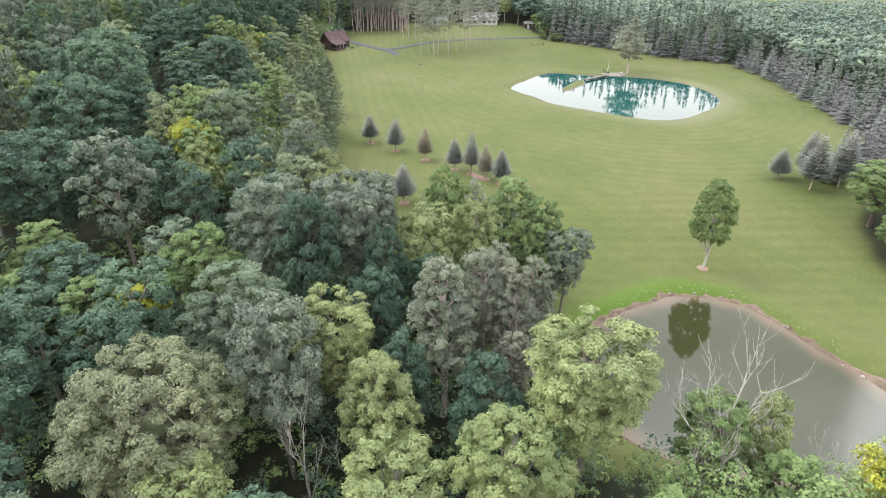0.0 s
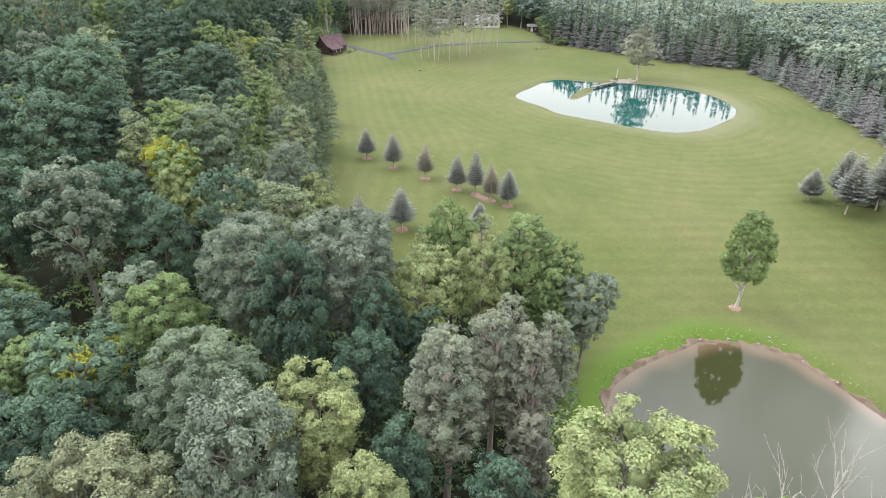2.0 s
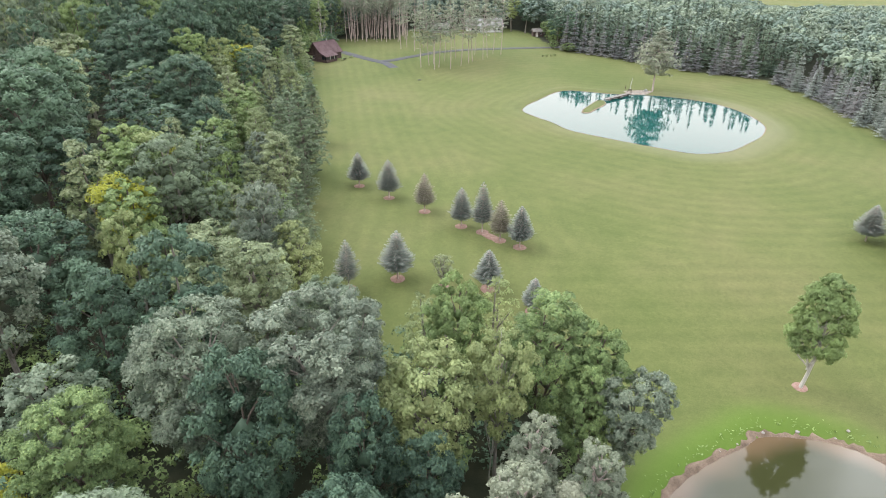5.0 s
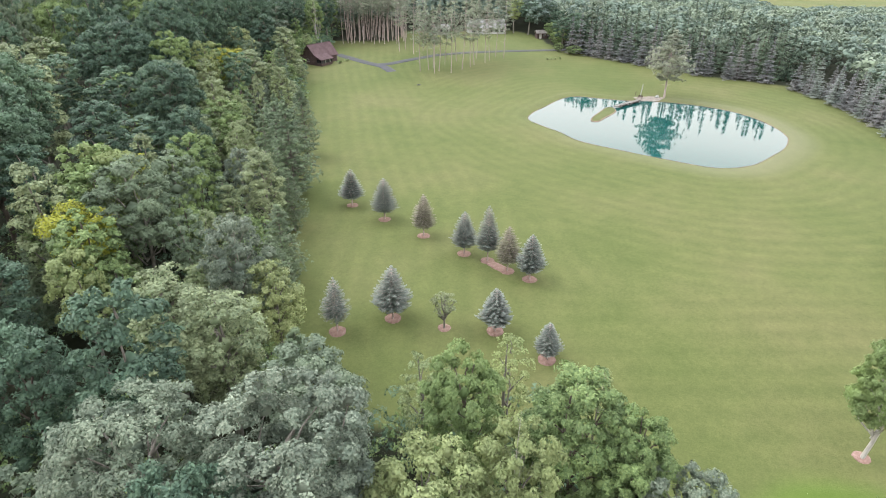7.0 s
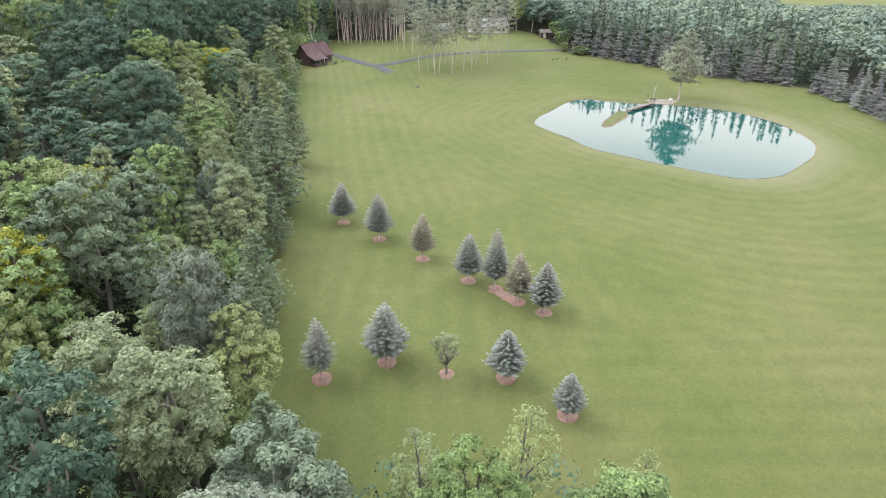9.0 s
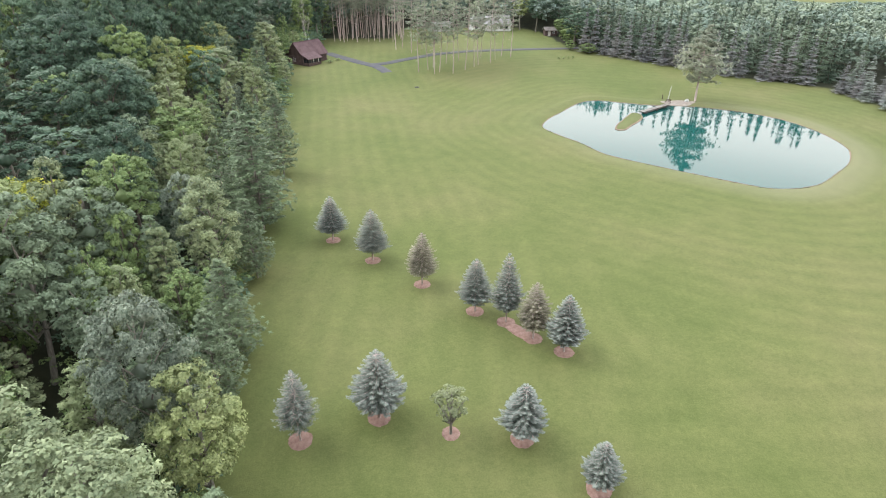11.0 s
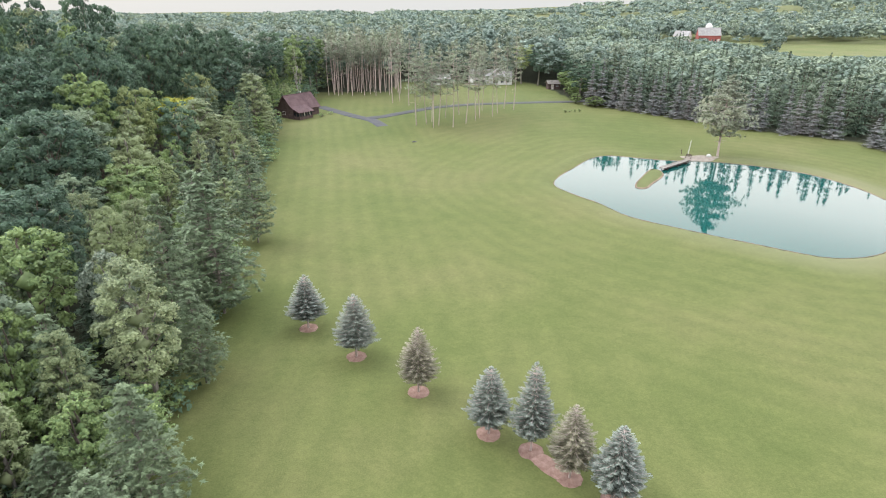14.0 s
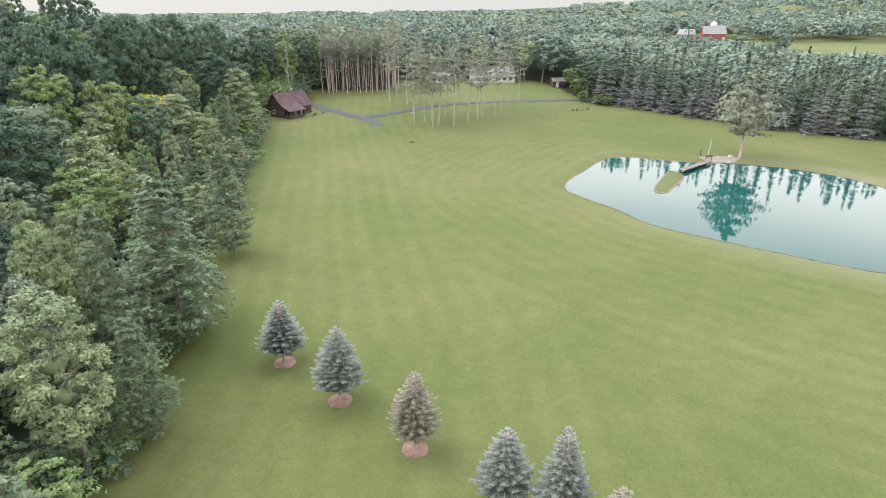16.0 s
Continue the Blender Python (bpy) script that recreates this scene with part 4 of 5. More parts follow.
set_out(near_pine, [(0, 43.4, 19, 3.6), (3.7, 47.2, 18, 3.0), (6.4, 46.0, 17, 2.8), (9.5, 52, 14, 2.4), (6.0, 41.5, 12, 2.3), (5.5, 53.6, 15, 2.4)])
set_out(white_pine, [(-25.5, 127, 16, 4.2), (-27.7, 148, 14, 3.2), (-22.7, 113.9, 10, 2.3), (-20.5, 98.6, 11, 2.7),
                     (-28.4, 104.9, 12, 2.7), (-13.4, 76.5, 11, 2.6), (-27.3, 119.4, 16, 2.5), (-28.6, 131.5, 15, 3.7), (-19.9, 92.8, 10, 2.3)])
set_out(golden, [(30.5, 28.0, 11.5, 2.6), (-30.2, 50.6, 11, 2.4), (-39.1, 90.9, 14, 3.4), (-59.2, 199.6, 13, 5), (-32.8, 52.1, 9, 2.8), (-45.8, 113.9, 12, 3.7)])
set_out(bare, [(-9.8, 31.4, 13, 2.2), (19.4, 32.0, 17.2, 4.2), (20.0, 31.2, 15.5, 4.4), (3.3, 60.4, 15, 1.5), (26.0, 28.5, 12, 2.2), (18.0, 29.5, 12.5, 2.0), (-7, 32.3, 9, 1.6)])

# fill the wood between them
rng = np.random.default_rng(7)


def open_spot(x, y, r, tight=0.72):
    return all((x - a) ** 2 + (y - b) ** 2 > (tight * (r + c)) ** 2 for a, b, c in taken.near(x, y))


for _ in range(5200):
    y = rng.uniform(12, 262)
    x = rng.uniform(-135, 50)
    e = float(wood_edge(y)) - x
    if y < 42:
        e = 20.0
        if x > 13 and y > 30:
            continue
    if e < 1.2 or x < -(0.7 * y + 26) or (70 < y < 87 and x > -16):
        continue
    edge = y > 86 and e < 11
    r = rng.uniform(1.9, 2.9) if edge else rng.uniform(2.8, 4.8) if e < 22 else rng.uniform(3.8, 6.4)
    if not open_spot(x, y, r, 0.8 if y > 60 else 0.68):
        continue
    h = (rng.uniform(6, 10) if e < 4.5 else rng.uniform(10, 15)) if edge else rng.uniform(13, 17.5) + 10.5 * float(ease(14, 62, e)) * (y > 60)
    h *= rng.uniform(0.86, 1.2) if e > 14 else 1
    h += 2.5 * float(ease(10, 24, e) * ease(140, 190, y))
    if y < 34:
        h *= 0.72 if x < 13 else 0.66
    taken.append((x, y, r))
    k = rng.random()
    if edge:
        stand = ((birch_far, white_pine, white_pine, alder, edge_spruce, alder, oak_far, linden_far) if y < 112 else (birch_far, alder, birch_far, alder, white_pine, linden_far, oak_far, edge_spruce))[int(k * 8)]
    else:
        near = y < 70 and abs(x) < 24 and e < 28
        if y < 62 and x < -22:
            kinds = (elm_far, elm_far, linden_far, elm_far, oak_far, elm_far)
        elif near:
            kinds = (elm, oak, elm, ash, birch, elm)
        elif e > 24:
            kinds = (elm_far, oak_far, elm_far, elm_far, birch_far, linden_far)
        else:
            kinds = (oak_far, birch_far, linden_far, ash_far, birch_far, oak_far) if y < 110 else (elm_far, oak_far, birch_far, ash_far, birch_far, linden_far)
        stand = kinds[int(k * 6)]
    stand.plant(x, y, h, r)

more = 0
for _ in range(900):  # younger trees crowd the edge
    y = rng.uniform(60, 165)
    e = rng.uniform(1.5, 30)
    x = float(wood_edge(y)) - e
    if not open_spot(x, y, 1.9, 0.6) or more > 44 or x > -16:
        continue
    more += 1
    taken.append((x, y, 1.9))
    (birch_far, white_pine, alder, edge_spruce, alder)[more % 5].plant(x, y, rng.uniform(7, 10) if e < 5 else rng.uniform(9, 14), rng.uniform(2.0, 2.7))
for k, (x, y, h, r) in enumerate(((-54, 263, 19, 4.6), (-48.5, 268, 18, 4.2), (-45.5, 277, 19, 4.5), (-51, 281, 21, 4.8), (-60, 257, 20, 5), (-46, 289, 20, 4.6), (-57, 273, 22, 5))):
    (elm_far, linden_far)[k % 2].plant(x, y, h, r)
    taken.append((x, y, r))
for x, y, h, r in ((-40.2, 97.5, 17, 4.2), (-37, 88, 16, 4.2), (-44, 103, 18, 4.4)):
    linden_far.plant(x, y, h, r)


def thicket(name, rows, models, material, label, category, seed):
    """Many trees that merge with distance, as one mesh: model crowns set at each row's x, y, height and radius."""
    r2 = np.random.default_rng(seed)
    V, Fc, n0 = [], [], 0
    for x, y, h, r in rows:
        (P, N, T, L, W), core = models[int(r2.integers(len(models)))]
        a = r2.uniform(0, 6.3)
        ca, sa = math.cos(a), math.sin(a)
        turn = np.array([[ca, sa, 0], [-sa, ca, 0], [0, 0, 1]])
        spot, size = np.array([x, y, height(x, y)]), np.array([r, r, h])
        v, f = leaf_arrays(P @ turn * size + spot, N @ turn, T @ turn, L * r, W * r)
        if core is not None:
            v, f = stacked((v, f), (core[0] @ turn * size + spot, core[1]))
        V.append(v)
        Fc.append(f + n0)
        n0 += len(v)
    ob = new(name, mesh_of(name, np.concatenate(V), np.concatenate(Fc), material))
    return tagged(ob, label, category, kind="stuff")


def unit_crowns(seed, leaves, size, shape, lobes=16, base=0.25, solid=True):
    r2 = np.random.default_rng(seed)
    out = []
    for _ in range(4):
        (P, N, T, L, W), C, R = crown_arrays(r2, 5.0, 20 * base, 20.0, lobes, leaves, size * 5, shape, 0.36, 0.22)
        v, f = core_of(r2, C, R, 5.0, 20 * base, 20.0)
        out.append(((P / np.array([5, 5, 20]), N, T, L / 5, W / 5), (v / np.array([5, 5, 20]), f) if solid else None))
    return out


FARS = unit_crowns(202, 320, 0.225, "round", 18)
HAZY = unit_crowns(205, 100, 0.36, "round", 8)
NEARS = unit_crowns(206, 360, 0.21, "round", 16)

# undergrowth fills the floor of the wood
scrub = []
for _ in range(760):
    y = rng.uniform(20, 255)
    x = float(min(wood_edge(y), 48)) - (rng.uniform(1.0, 60) if rng.random() < 0.7 else rng.uniform(0.8, 5))
    if signed(POOL, np.array([x]), np.array([y]))[0] < 3 or (y > 69 and x > 12):
        continue
    if x < -(0.7 * y + 20):
        continue
    scrub.append((x, y, rng.uniform(1.5, 5.0), rng.uniform(1.4, 2.6)))
for _ in range(300):
    y = rng.uniform(14, 75)
    scrub.append((rng.uniform(-60, 11), y, rng.uniform(2.5, 7.0), rng.uniform(1.6, 3.0)))
for _ in range(260):
    scrub.append((rng.uniform(-95, -44), rng.uniform(248, 300), rng.uniform(3, 8.0), rng.uniform(2.0, 3.5)))
thicket("undergrowth", [(rng.uniform(13, 52), rng.uniform(20, 32), rng.uniform(8.0, 12.0), rng.uniform(1.8, 3.0)) for _ in range(62)],
        unit_crowns(208, 1100, 0.1, "round", 24, 0.02, False), LEAF["maple"], "leafy bushes below the murky pond", "undergrowth", 330)
for _ in range(10):
    scrub.append((rng.uniform(13, 52), rng.uniform(18, 26), rng.uniform(4.0, 7.0), rng.uniform(1.8, 3.2)))
BUSHES = unit_crowns(207, 220, 0.145, "round", 10, 0.02, False)
for a, leaf in enumerate(("dark", "maple")):
    thicket("undergrowth", scrub[a::2], BUSHES, LEAF[leaf], "leafy undergrowth of saplings and bushes under the trees", "undergrowth", 320 + a)

# ---- spruce rows and woods on the right ----
ROW = "spruces in the rows round the lawn"
row_dull = Stand([spruce(211 + k, "spruce_tree", "spruce", "dark", 13.5, 2.9, 0.05, 18, 10, 8, 0.3, 0.27, 0.95, 0.16, 0.4, 0.75) for k in range(5)], 13.5, 2.9,
                 "tall dull grey-green spruce in a planted row", "tree", ROW)
row_blue = Stand([spruce(221 + k, "spruce_tree", "blue", "dark", 10, 2.6, 0.08, 16, 11, 7, 0.24, 0.26, 0.85, 0.16, 0.3, 0.8) for k in range(4)], 10, 2.6,
                 "silvery blue spruce in a planted row", "tree", ROW)
front = np.array([(44.5, 258), (49.9, 252.9), (59, 243.4), (68, 234.3), (80, 223.2), (90, 217.2), (99, 213.2)])
seg = np.concatenate([[0], np.cumsum(np.linalg.norm(np.diff(front, axis=0), axis=1))])
for s in np.arange(1.5, seg[-1], 3.9):
    x = float(np.interp(s, seg, front[:, 0])) + rng.normal() * 0.6
    y = float(np.interp(s, seg, front[:, 1])) + rng.normal() * 0.9 + 1.6
    row_dull.plant(x, y, rng.uniform(10.5, 14.5), rng.uniform(2.2, 2.9))
belt = Stand([spruce(231 + k, "spruce_tree", "fir", "dark", 14.5, 2.8, 0.05, 17, 9, 5, 0.32, 0.4, 0.95, 0.1, 0.42, 0.9) for k in range(4)], 14.5, 2.8,
             "tall deep green spruce behind the planted row", "tree", "tall spruces behind the rows")
for rank in range(2):
    for s in np.arange(2.5 + 1.5 * rank, seg[-1] + 8, 4.1):
        x = float(np.interp(s, seg, front[:, 0])) + 4.6 + 4.2 * rank + rng.normal() * 1.1
        y = float(np.interp(s, seg, front[:, 1])) + 6.4 + 4.8 * rank + rng.normal() * 1.1
        belt.plant(x, y, rng.uniform(13.5, 18.0), rng.uniform(2.4, 3.2))
        taken.append((x, y, 3.0))
for rank in range(2):
    for y in np.arange(119 + rank * 2, 211, 4.0):
        x = float(row_line(y)) + 1.6 + rank * 4.2 + rng.normal() * 0.6
        (row_blue if rng.random() < 0.62 else row_dull).plant(x, y + rng.normal() * 0.4, rng.uniform(6.5, 10.5) + rank, rng.uniform(2.0, 2.8))
for x, y, h, r in ((61.1, 101.8, 5.8, 2.4), (63.9, 96.2, 10.3, 3.0), (66.2, 102.1, 9.0, 2.7), (69.6, 97.5, 10.5, 3.0)):
    lawn_blue.plant(x, y, h, r, label="dull grey-green spruce with a bare stem at the lawn's edge")
row_blue.plant(70, 100, 9.5, 2.8)
row_dull.plant(75, 104, 9.0, 2.7)
for k in range(6):
    row_dull.plant(78 + k * 2.6, 106 + k * 2.4, rng.uniform(8, 11), 2.6)
for x, y, h, r in ((66.5, 83.6, 11.1, 5.2), (74.5, 86, 12, 5), (70, 76, 11, 5), (80, 93, 12, 4.6), (64, 74, 9, 3.6)):
    (linden if x < 70 else ash).plant(x, y, h, r)
for stand, x, y, h, r in ((elm_far, 43.5, 264.5, 12, 4.6), (elm_far, 48.5, 262, 11, 4.2), (alder, 46.4, 255.5, 3.4, 3.4), (elm_far, 50, 270, 13, 5), (elm_far, 36, 303, 14, 4.6),
                          (ash_far, 30.5, 309, 15, 5), (alder, 43.5, 274, 6, 3.4), (alder, 47, 279, 7, 3.6), (linden_far, 42.5, 283, 8, 3.4), (alder, 45.5, 292, 7, 3.4), (bare, -46.5, 262.5, 16, 3), (elm_far, 44, 300, 14, 5), (elm_far, 46, 286, 12, 4.5), (alder, 41.5, 260.5, 3.5, 2.2)):
    stand.plant(x, y, h, r)
    taken.append((x, y, r))
for s in (near_pine, slim, great_oak, great_elm, near_ash, near_oak, linden, oak_far, elm_far, ash_far, birch_far, linden_far, alder, oak, elm, ash, birch, white_pine, edge_spruce, golden, bare, row_dull, row_blue, lawn_blue, lawn_dull, lawn_thin, sapling, maple):
    s.done()

# woods behind the rows
fir_rows, mixed_rows, grey_rows = [], [], []
for _ in range(9000):
    x, y = rng.uniform(45, 330), rng.uniform(62, 470)
    if x > 0.72 * y + 22:
        continue
    if y < 264 and x < row_line(y) + (17 if y > 205 else 10):
        continue
    if y >= 264 and x < np.interp(y, [264, 290, 320], [52, 50, 45]):
        continue
    if in_wood(np.array([x]), np.array([y]))[0] < 0.5:
        continue
    r = rng.uniform(2.6, 4.6)
    if not open_spot(x, y, r, 0.62):
        continue
    taken.append((x, y, r))
    back = y - float(np.interp(x, [45, 100], [260, 214])) if x < 102 else x - 100
    if back < 13:
        fir_rows.append((x, y, rng.uniform(12, 18), r * 0.66))
    else:
        (mixed_rows if rng.random() < 0.55 else grey_rows).append((x, y, rng.uniform(10, 14) * float(np.interp(y, [270, 370], [1, 0.42]) if x > 120 else 1), r * 1.1))
for x, y, h, r in fir_rows:
    belt.plant(x, y, h, r)
belt.done()
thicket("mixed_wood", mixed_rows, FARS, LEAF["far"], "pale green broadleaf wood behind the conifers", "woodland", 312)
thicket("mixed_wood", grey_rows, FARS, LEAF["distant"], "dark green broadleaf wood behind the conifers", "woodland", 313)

# woods to the north and away to the horizon
north, far_a, far_b = [], [], []
for _ in range(3400):
    x, y = rng.uniform(-230, 60), rng.uniform(255, 430)
    if in_wood(np.array([x]), np.array([y]))[0] < 0.9 or (x > -45 and y < 298 and x < -12) or (-16 < x < 32 and y < 318):
        continue
    r = rng.uniform(3.2, 5.2)
    if not open_spot(x, y, r, 0.6):
        continue
    taken.append((x, y, r))
    north.append((x, y, rng.uniform(15, 20), r * 1.2))
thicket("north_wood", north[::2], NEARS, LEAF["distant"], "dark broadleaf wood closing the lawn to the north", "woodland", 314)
thicket("north_wood", north[1::2], NEARS, LEAF["grey"], "grey-green broadleaf wood closing the lawn to the north", "woodland", 315)
for _ in range(2200):
    y = 420 + 2900 * rng.random() ** 2.1
    x = rng.uniform(-0.75, 0.75) * (y + 40)
    if in_wood(np.array([x]), np.array([y]))[0] < 0.5 or (185 < x < 245 and 560 < y < 612):
        continue
    s = 1 + max(0, y - 700) / 500
    h = rng.uniform(13, 19)
    if 0.28 < x / y < 0.44 and y < 600:  # scrubby ground in front of the farm
        h = rng.uniform(4, 7)
    (far_a if rng.random() < 0.62 else far_b).append((x, y, h, rng.uniform(4.5, 7) * s))
for _ in range(700):  # the wooded slope beyond the farm
    x, y = rng.uniform(140, 720), rng.uniform(555, 950)
    if in_wood(np.array([x]), np.array([y]))[0] > 0.5 and not (180 < x < 250 and y < 612) and x < 0.85 * y:
        (far_a if rng.random() < 0.7 else far_b).append((x, y, rng.uniform(12, 18), rng.uniform(5, 8)))
for _ in range(240):  # trees close behind the field
    x, y = rng.uniform(180, 520), rng.uniform(598, 690)
    if in_wood(np.array([x]), np.array([y]))[0] > 0.5 and not (180 < x < 250 and y < 612) and x < 0.8 * y:
        (far_a if rng.random() < 0.6 else far_b).append((x, y, rng.uniform(9, 15), rng.uniform(4, 7)))
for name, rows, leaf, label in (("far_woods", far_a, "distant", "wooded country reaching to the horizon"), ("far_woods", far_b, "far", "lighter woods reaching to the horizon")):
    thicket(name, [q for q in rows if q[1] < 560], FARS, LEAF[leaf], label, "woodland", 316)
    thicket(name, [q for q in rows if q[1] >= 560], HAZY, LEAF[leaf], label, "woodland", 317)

# ---- red pines round the drive ----
PINES = "tall pines by the drive"
red_pine = Stand([pine(241 + k, "pine_tree", "sage", "red", 20, 3.2, 0.42, 10, 5, 62, 0.5, 0.14, 0.5, 0.1, 0.35, 8, (0.28, 0.5)) for k in range(4)], 20, 3.2,
                 "tall slender pine with bare pinkish trunk and thin top", "tree", PINES)
bare_pine = Stand([pine(245 + k, "pine_tree", "sage", "red", 20, 2.2, 0.64, 7, 5, 36, 0.5, 0.15, 0.45, 0.15, 0.4, 12, (0.3, 0.55)) for k in range(4)], 20, 2.2,
                  "very tall bare-trunked pine with a small top, standing in a stand", "tree", PINES)
for x, y in ((-8, 230.6), (-5.3, 232.6), (-3.9, 235), (-2, 230.6), (1.9, 228.9), (5.5, 233), (8.4, 236.9), (9.8, 239.5), (13.6, 241.8), (15.4, 245.6), (20.6, 250), (17.8, 251.5), (-3.4, 228), (-0.1, 239.7),
             (-16.6, 260.7), (-14.6, 264.5), (-11.2, 255.8), (4, 244), (-8, 262), (11, 249)):
    red_pine.plant(x, y, rng.uniform(19, 23), rng.uniform(2.6, 3.6))
spots = []
while len(spots) < 52:
    x, y = rng.uniform(-41, -14), rng.uniform(277, 297)
    if all(math.hypot(x - a, y - b) > 2.1 for a, b in spots):
        spots.append((x, y))
        bare_pine.plant(x, y, rng.uniform(16, 22), rng.uniform(1.7, 2.5))
red_pine.done()
bare_pine.done()
pond_pine = Stand([pine(251, "pine_tree", "sage", "red", 14.5, 6.0, 0.3, 9, 9, 280, 0.45, 0.28, 0.25, 0.02, 0.3, 5, (0.3, 0.5))], 14.5, 6.0, "broad grey-green pine beside the upper pond", "tree", "")
pond_pine.plant(60.7, 199.4, 17.6, 6.2)


# ---- drive ----
def ribbon(name, points, width, material, label, category, lift=0.05):
    p = np.array(points, float)
    s = np.concatenate([[0], np.cumsum(np.linalg.norm(np.diff(p, axis=0), axis=1))])
    t = np.arange(0, s[-1], 0.8)
    c = np.stack([np.interp(t, s, p[:, 0]), np.interp(t, s, p[:, 1])], 1)
    for _ in range(6):
        c[1:-1] = (c[:-2] + 2 * c[1:-1] + c[2:]) / 4
    d = np.gradient(c, axis=0)
    d /= np.linalg.norm(d, axis=1)[:, None]
    side = np.stack([d[:, 1], -d[:, 0]], 1)
    rows = [c + side * width * f for f in (-0.52, -0.5, -0.25, 0, 0.25, 0.5, 0.52)]
    xy = np.stack(rows, 1).reshape(-1, 2)
    z = land(xy[:, 0], xy[:, 1]) + np.tile([-0.05, lift, lift + 0.02, lift + 0.03, lift + 0.02, lift, -0.05], len(c))
    i = (np.arange(len(c) - 1)[:, None] * 7 + np.arange(6)[None]).ravel()
    me = mesh_of(name, np.column_stack([xy, z]), np.stack([i, i + 1, i + 8, i + 7], 1), material)
    return tagged(new(name, me), label, category, kind="structure")


ribbon("road_drive", [(-38.5, 254.5), (-32.6, 247.7), (-26.2, 240.8), (-20.3, 236.0), (-16.9, 229.0)], 3.2, MAT["asphalt"], "dark asphalt drive to the cabin with a turning spur", "drive")
ribbon("road_branch", [(-22, 238.6), (-18.3, 240.0), (-13.8, 244.5), (-3.2, 253.4), (8, 258), (22.6, 260.7), (43.3, 263.8), (60, 268)], 2.9, MAT["asphalt"], "dark asphalt drive crossing the lawn under pines", "drive", 0.08)


# ---- banks, stones and landing of the ponds ----
def bank(name, line, inner, outer, material, label, lift=0.05, seed=1):
    """A strip of bare ground along a shore."""
    r2 = np.random.default_rng(seed)
    nxt, prv = np.roll(line, -1, 0), np.roll(line, 1, 0)
    d = nxt - prv
    d /= np.linalg.norm(d, axis=1)[:, None] + 1e-9
    out = np.stack([d[:, 1], -d[:, 0]], 1)
    if signed(line, line[:1, 0] + out[:1, 0] * 0.3, line[:1, 1] + out[:1, 1] * 0.3)[0] < 0:
        out = -out
    n = len(line)
    rough = np.convolve(np.concatenate([r2.normal(size=n)] * 3), np.ones(3) / 3, "same")[n:2 * n]
    wide = np.clip(1 + 0.9 * rough, 0.3, 2.4)
    rows, zs = [], []
    for f, dz in ((-inner, lift), (0.0, lift), (outer * 0.5, lift + 0.04), (outer * 0.9, lift + 0.02), (outer, -0.1)):
        p = line + out * (f * np.where(f > 0, wide, 1))[:, None]
        rows.append(p)
        zs.append(land(p[:, 0], p[:, 1]) + dz + 0.02 * r2.normal(size=n))
    V = np.column_stack([np.concatenate(rows), np.concatenate(zs)])
    i = np.arange(n)
    quads = np.concatenate([np.stack([k * n + i, k * n + (i + 1) % n, (k + 1) * n + (i + 1) % n, (k + 1) * n + i], 1) for k in range(4)])
    ob = new(name, mesh_of(name, V, quads, material, True))
    return tagged(ob, label, "bank", kind="structure")


bank("bank_lower", POOL, 1.2, 0.5, MAT["earth"], "bare eroded clay bank round the murky pond", seed=3)
bank("bank_upper", POND, 0.3, 0.07, MAT["earth"], "thin worn earth edge of the teal pond", 0.03, seed=4)
bank("bank_islet", ISLET, 0.3, 0.05, MAT["earth"], "thin earth edge of the grassy spit", 0.03, seed=5)


def stone(x, y, size, seed):
    r2 = np.random.default_rng(seed)
    bm = bmesh.new()
    bmesh.ops.create_icosphere(bm, subdivisions=2, radius=0.5)
    f = r2.uniform(0.7, 1.2, 3)
    for v in bm.verts:
        k = 1 + 0.16 * math.sin(v.co.x * 7 + seed) * math.cos(v.co.y * 6 - seed) + 0.1 * math.sin(v.co.z * 9 + seed)
        v.co = Vector((v.co.x * f[0] * k, v.co.y * f[1] * k, v.co.z * 0.6 * k)) * size
    ob = part("stone", bm, MAT["stone"], smooth=True)
    ob.location = (x, y, height(x, y) + size * 0.12)
    return tagged(ob, "pale weathered field stone on the pond bank", "stone", "stones on the pond bank")


for k, (x, y, s) in enumerate(((42.9, 54.3, 0.6), (45.3, 50.2, 0.75), (30.1, 66.9, 0.55), (33.4, 66.9, 0.7), (27.0, 65.4, 0.4), (24.9, 64.5, 0.45), (22.1, 63.0, 0.35), (38.0, 66.6, 0.5),
                              (40.1, 62.9, 0.45), (44.3, 52.2, 0.4), (36.6, 66.1, 0.35), (41.9, 59.3, 0.5))):
    stone(x, y, s * 0.62, 40 + k)

# lush tussocks along the lower bank
r3 = np.random.default_rng(91)
tP = []
for k in range(1500):
    i = int(r3.integers(len(POOL)))
    x, y = POOL[i] + r3.normal(size=2) * 0.9
    d = float(signed(POOL, np.array([x]), np.array([y]))[0])
    if 0.75 < d < 3.0 and y > 45 and x < 45:
        tP.append((x, y, height(x, y) + 0.14))
tP = np.array(tP)
v, f = spray_arrays(tP, r3.normal(size=tP.shape) * 0.5 + np.array([0, 0, 1.0]), np.tile([0, 0, 1.0], (len(tP), 1)) + r3.normal(size=tP.shape) * 0.35, r3.uniform(0.2, 0.45, len(tP)), r3.uniform(0.06, 0.16, len(tP)))
tagged(new("tall_grass", mesh_of("tall_grass", v, f, LEAF["maple"])), "rank bright grass along the murky pond's bank", "grass", kind="stuff")

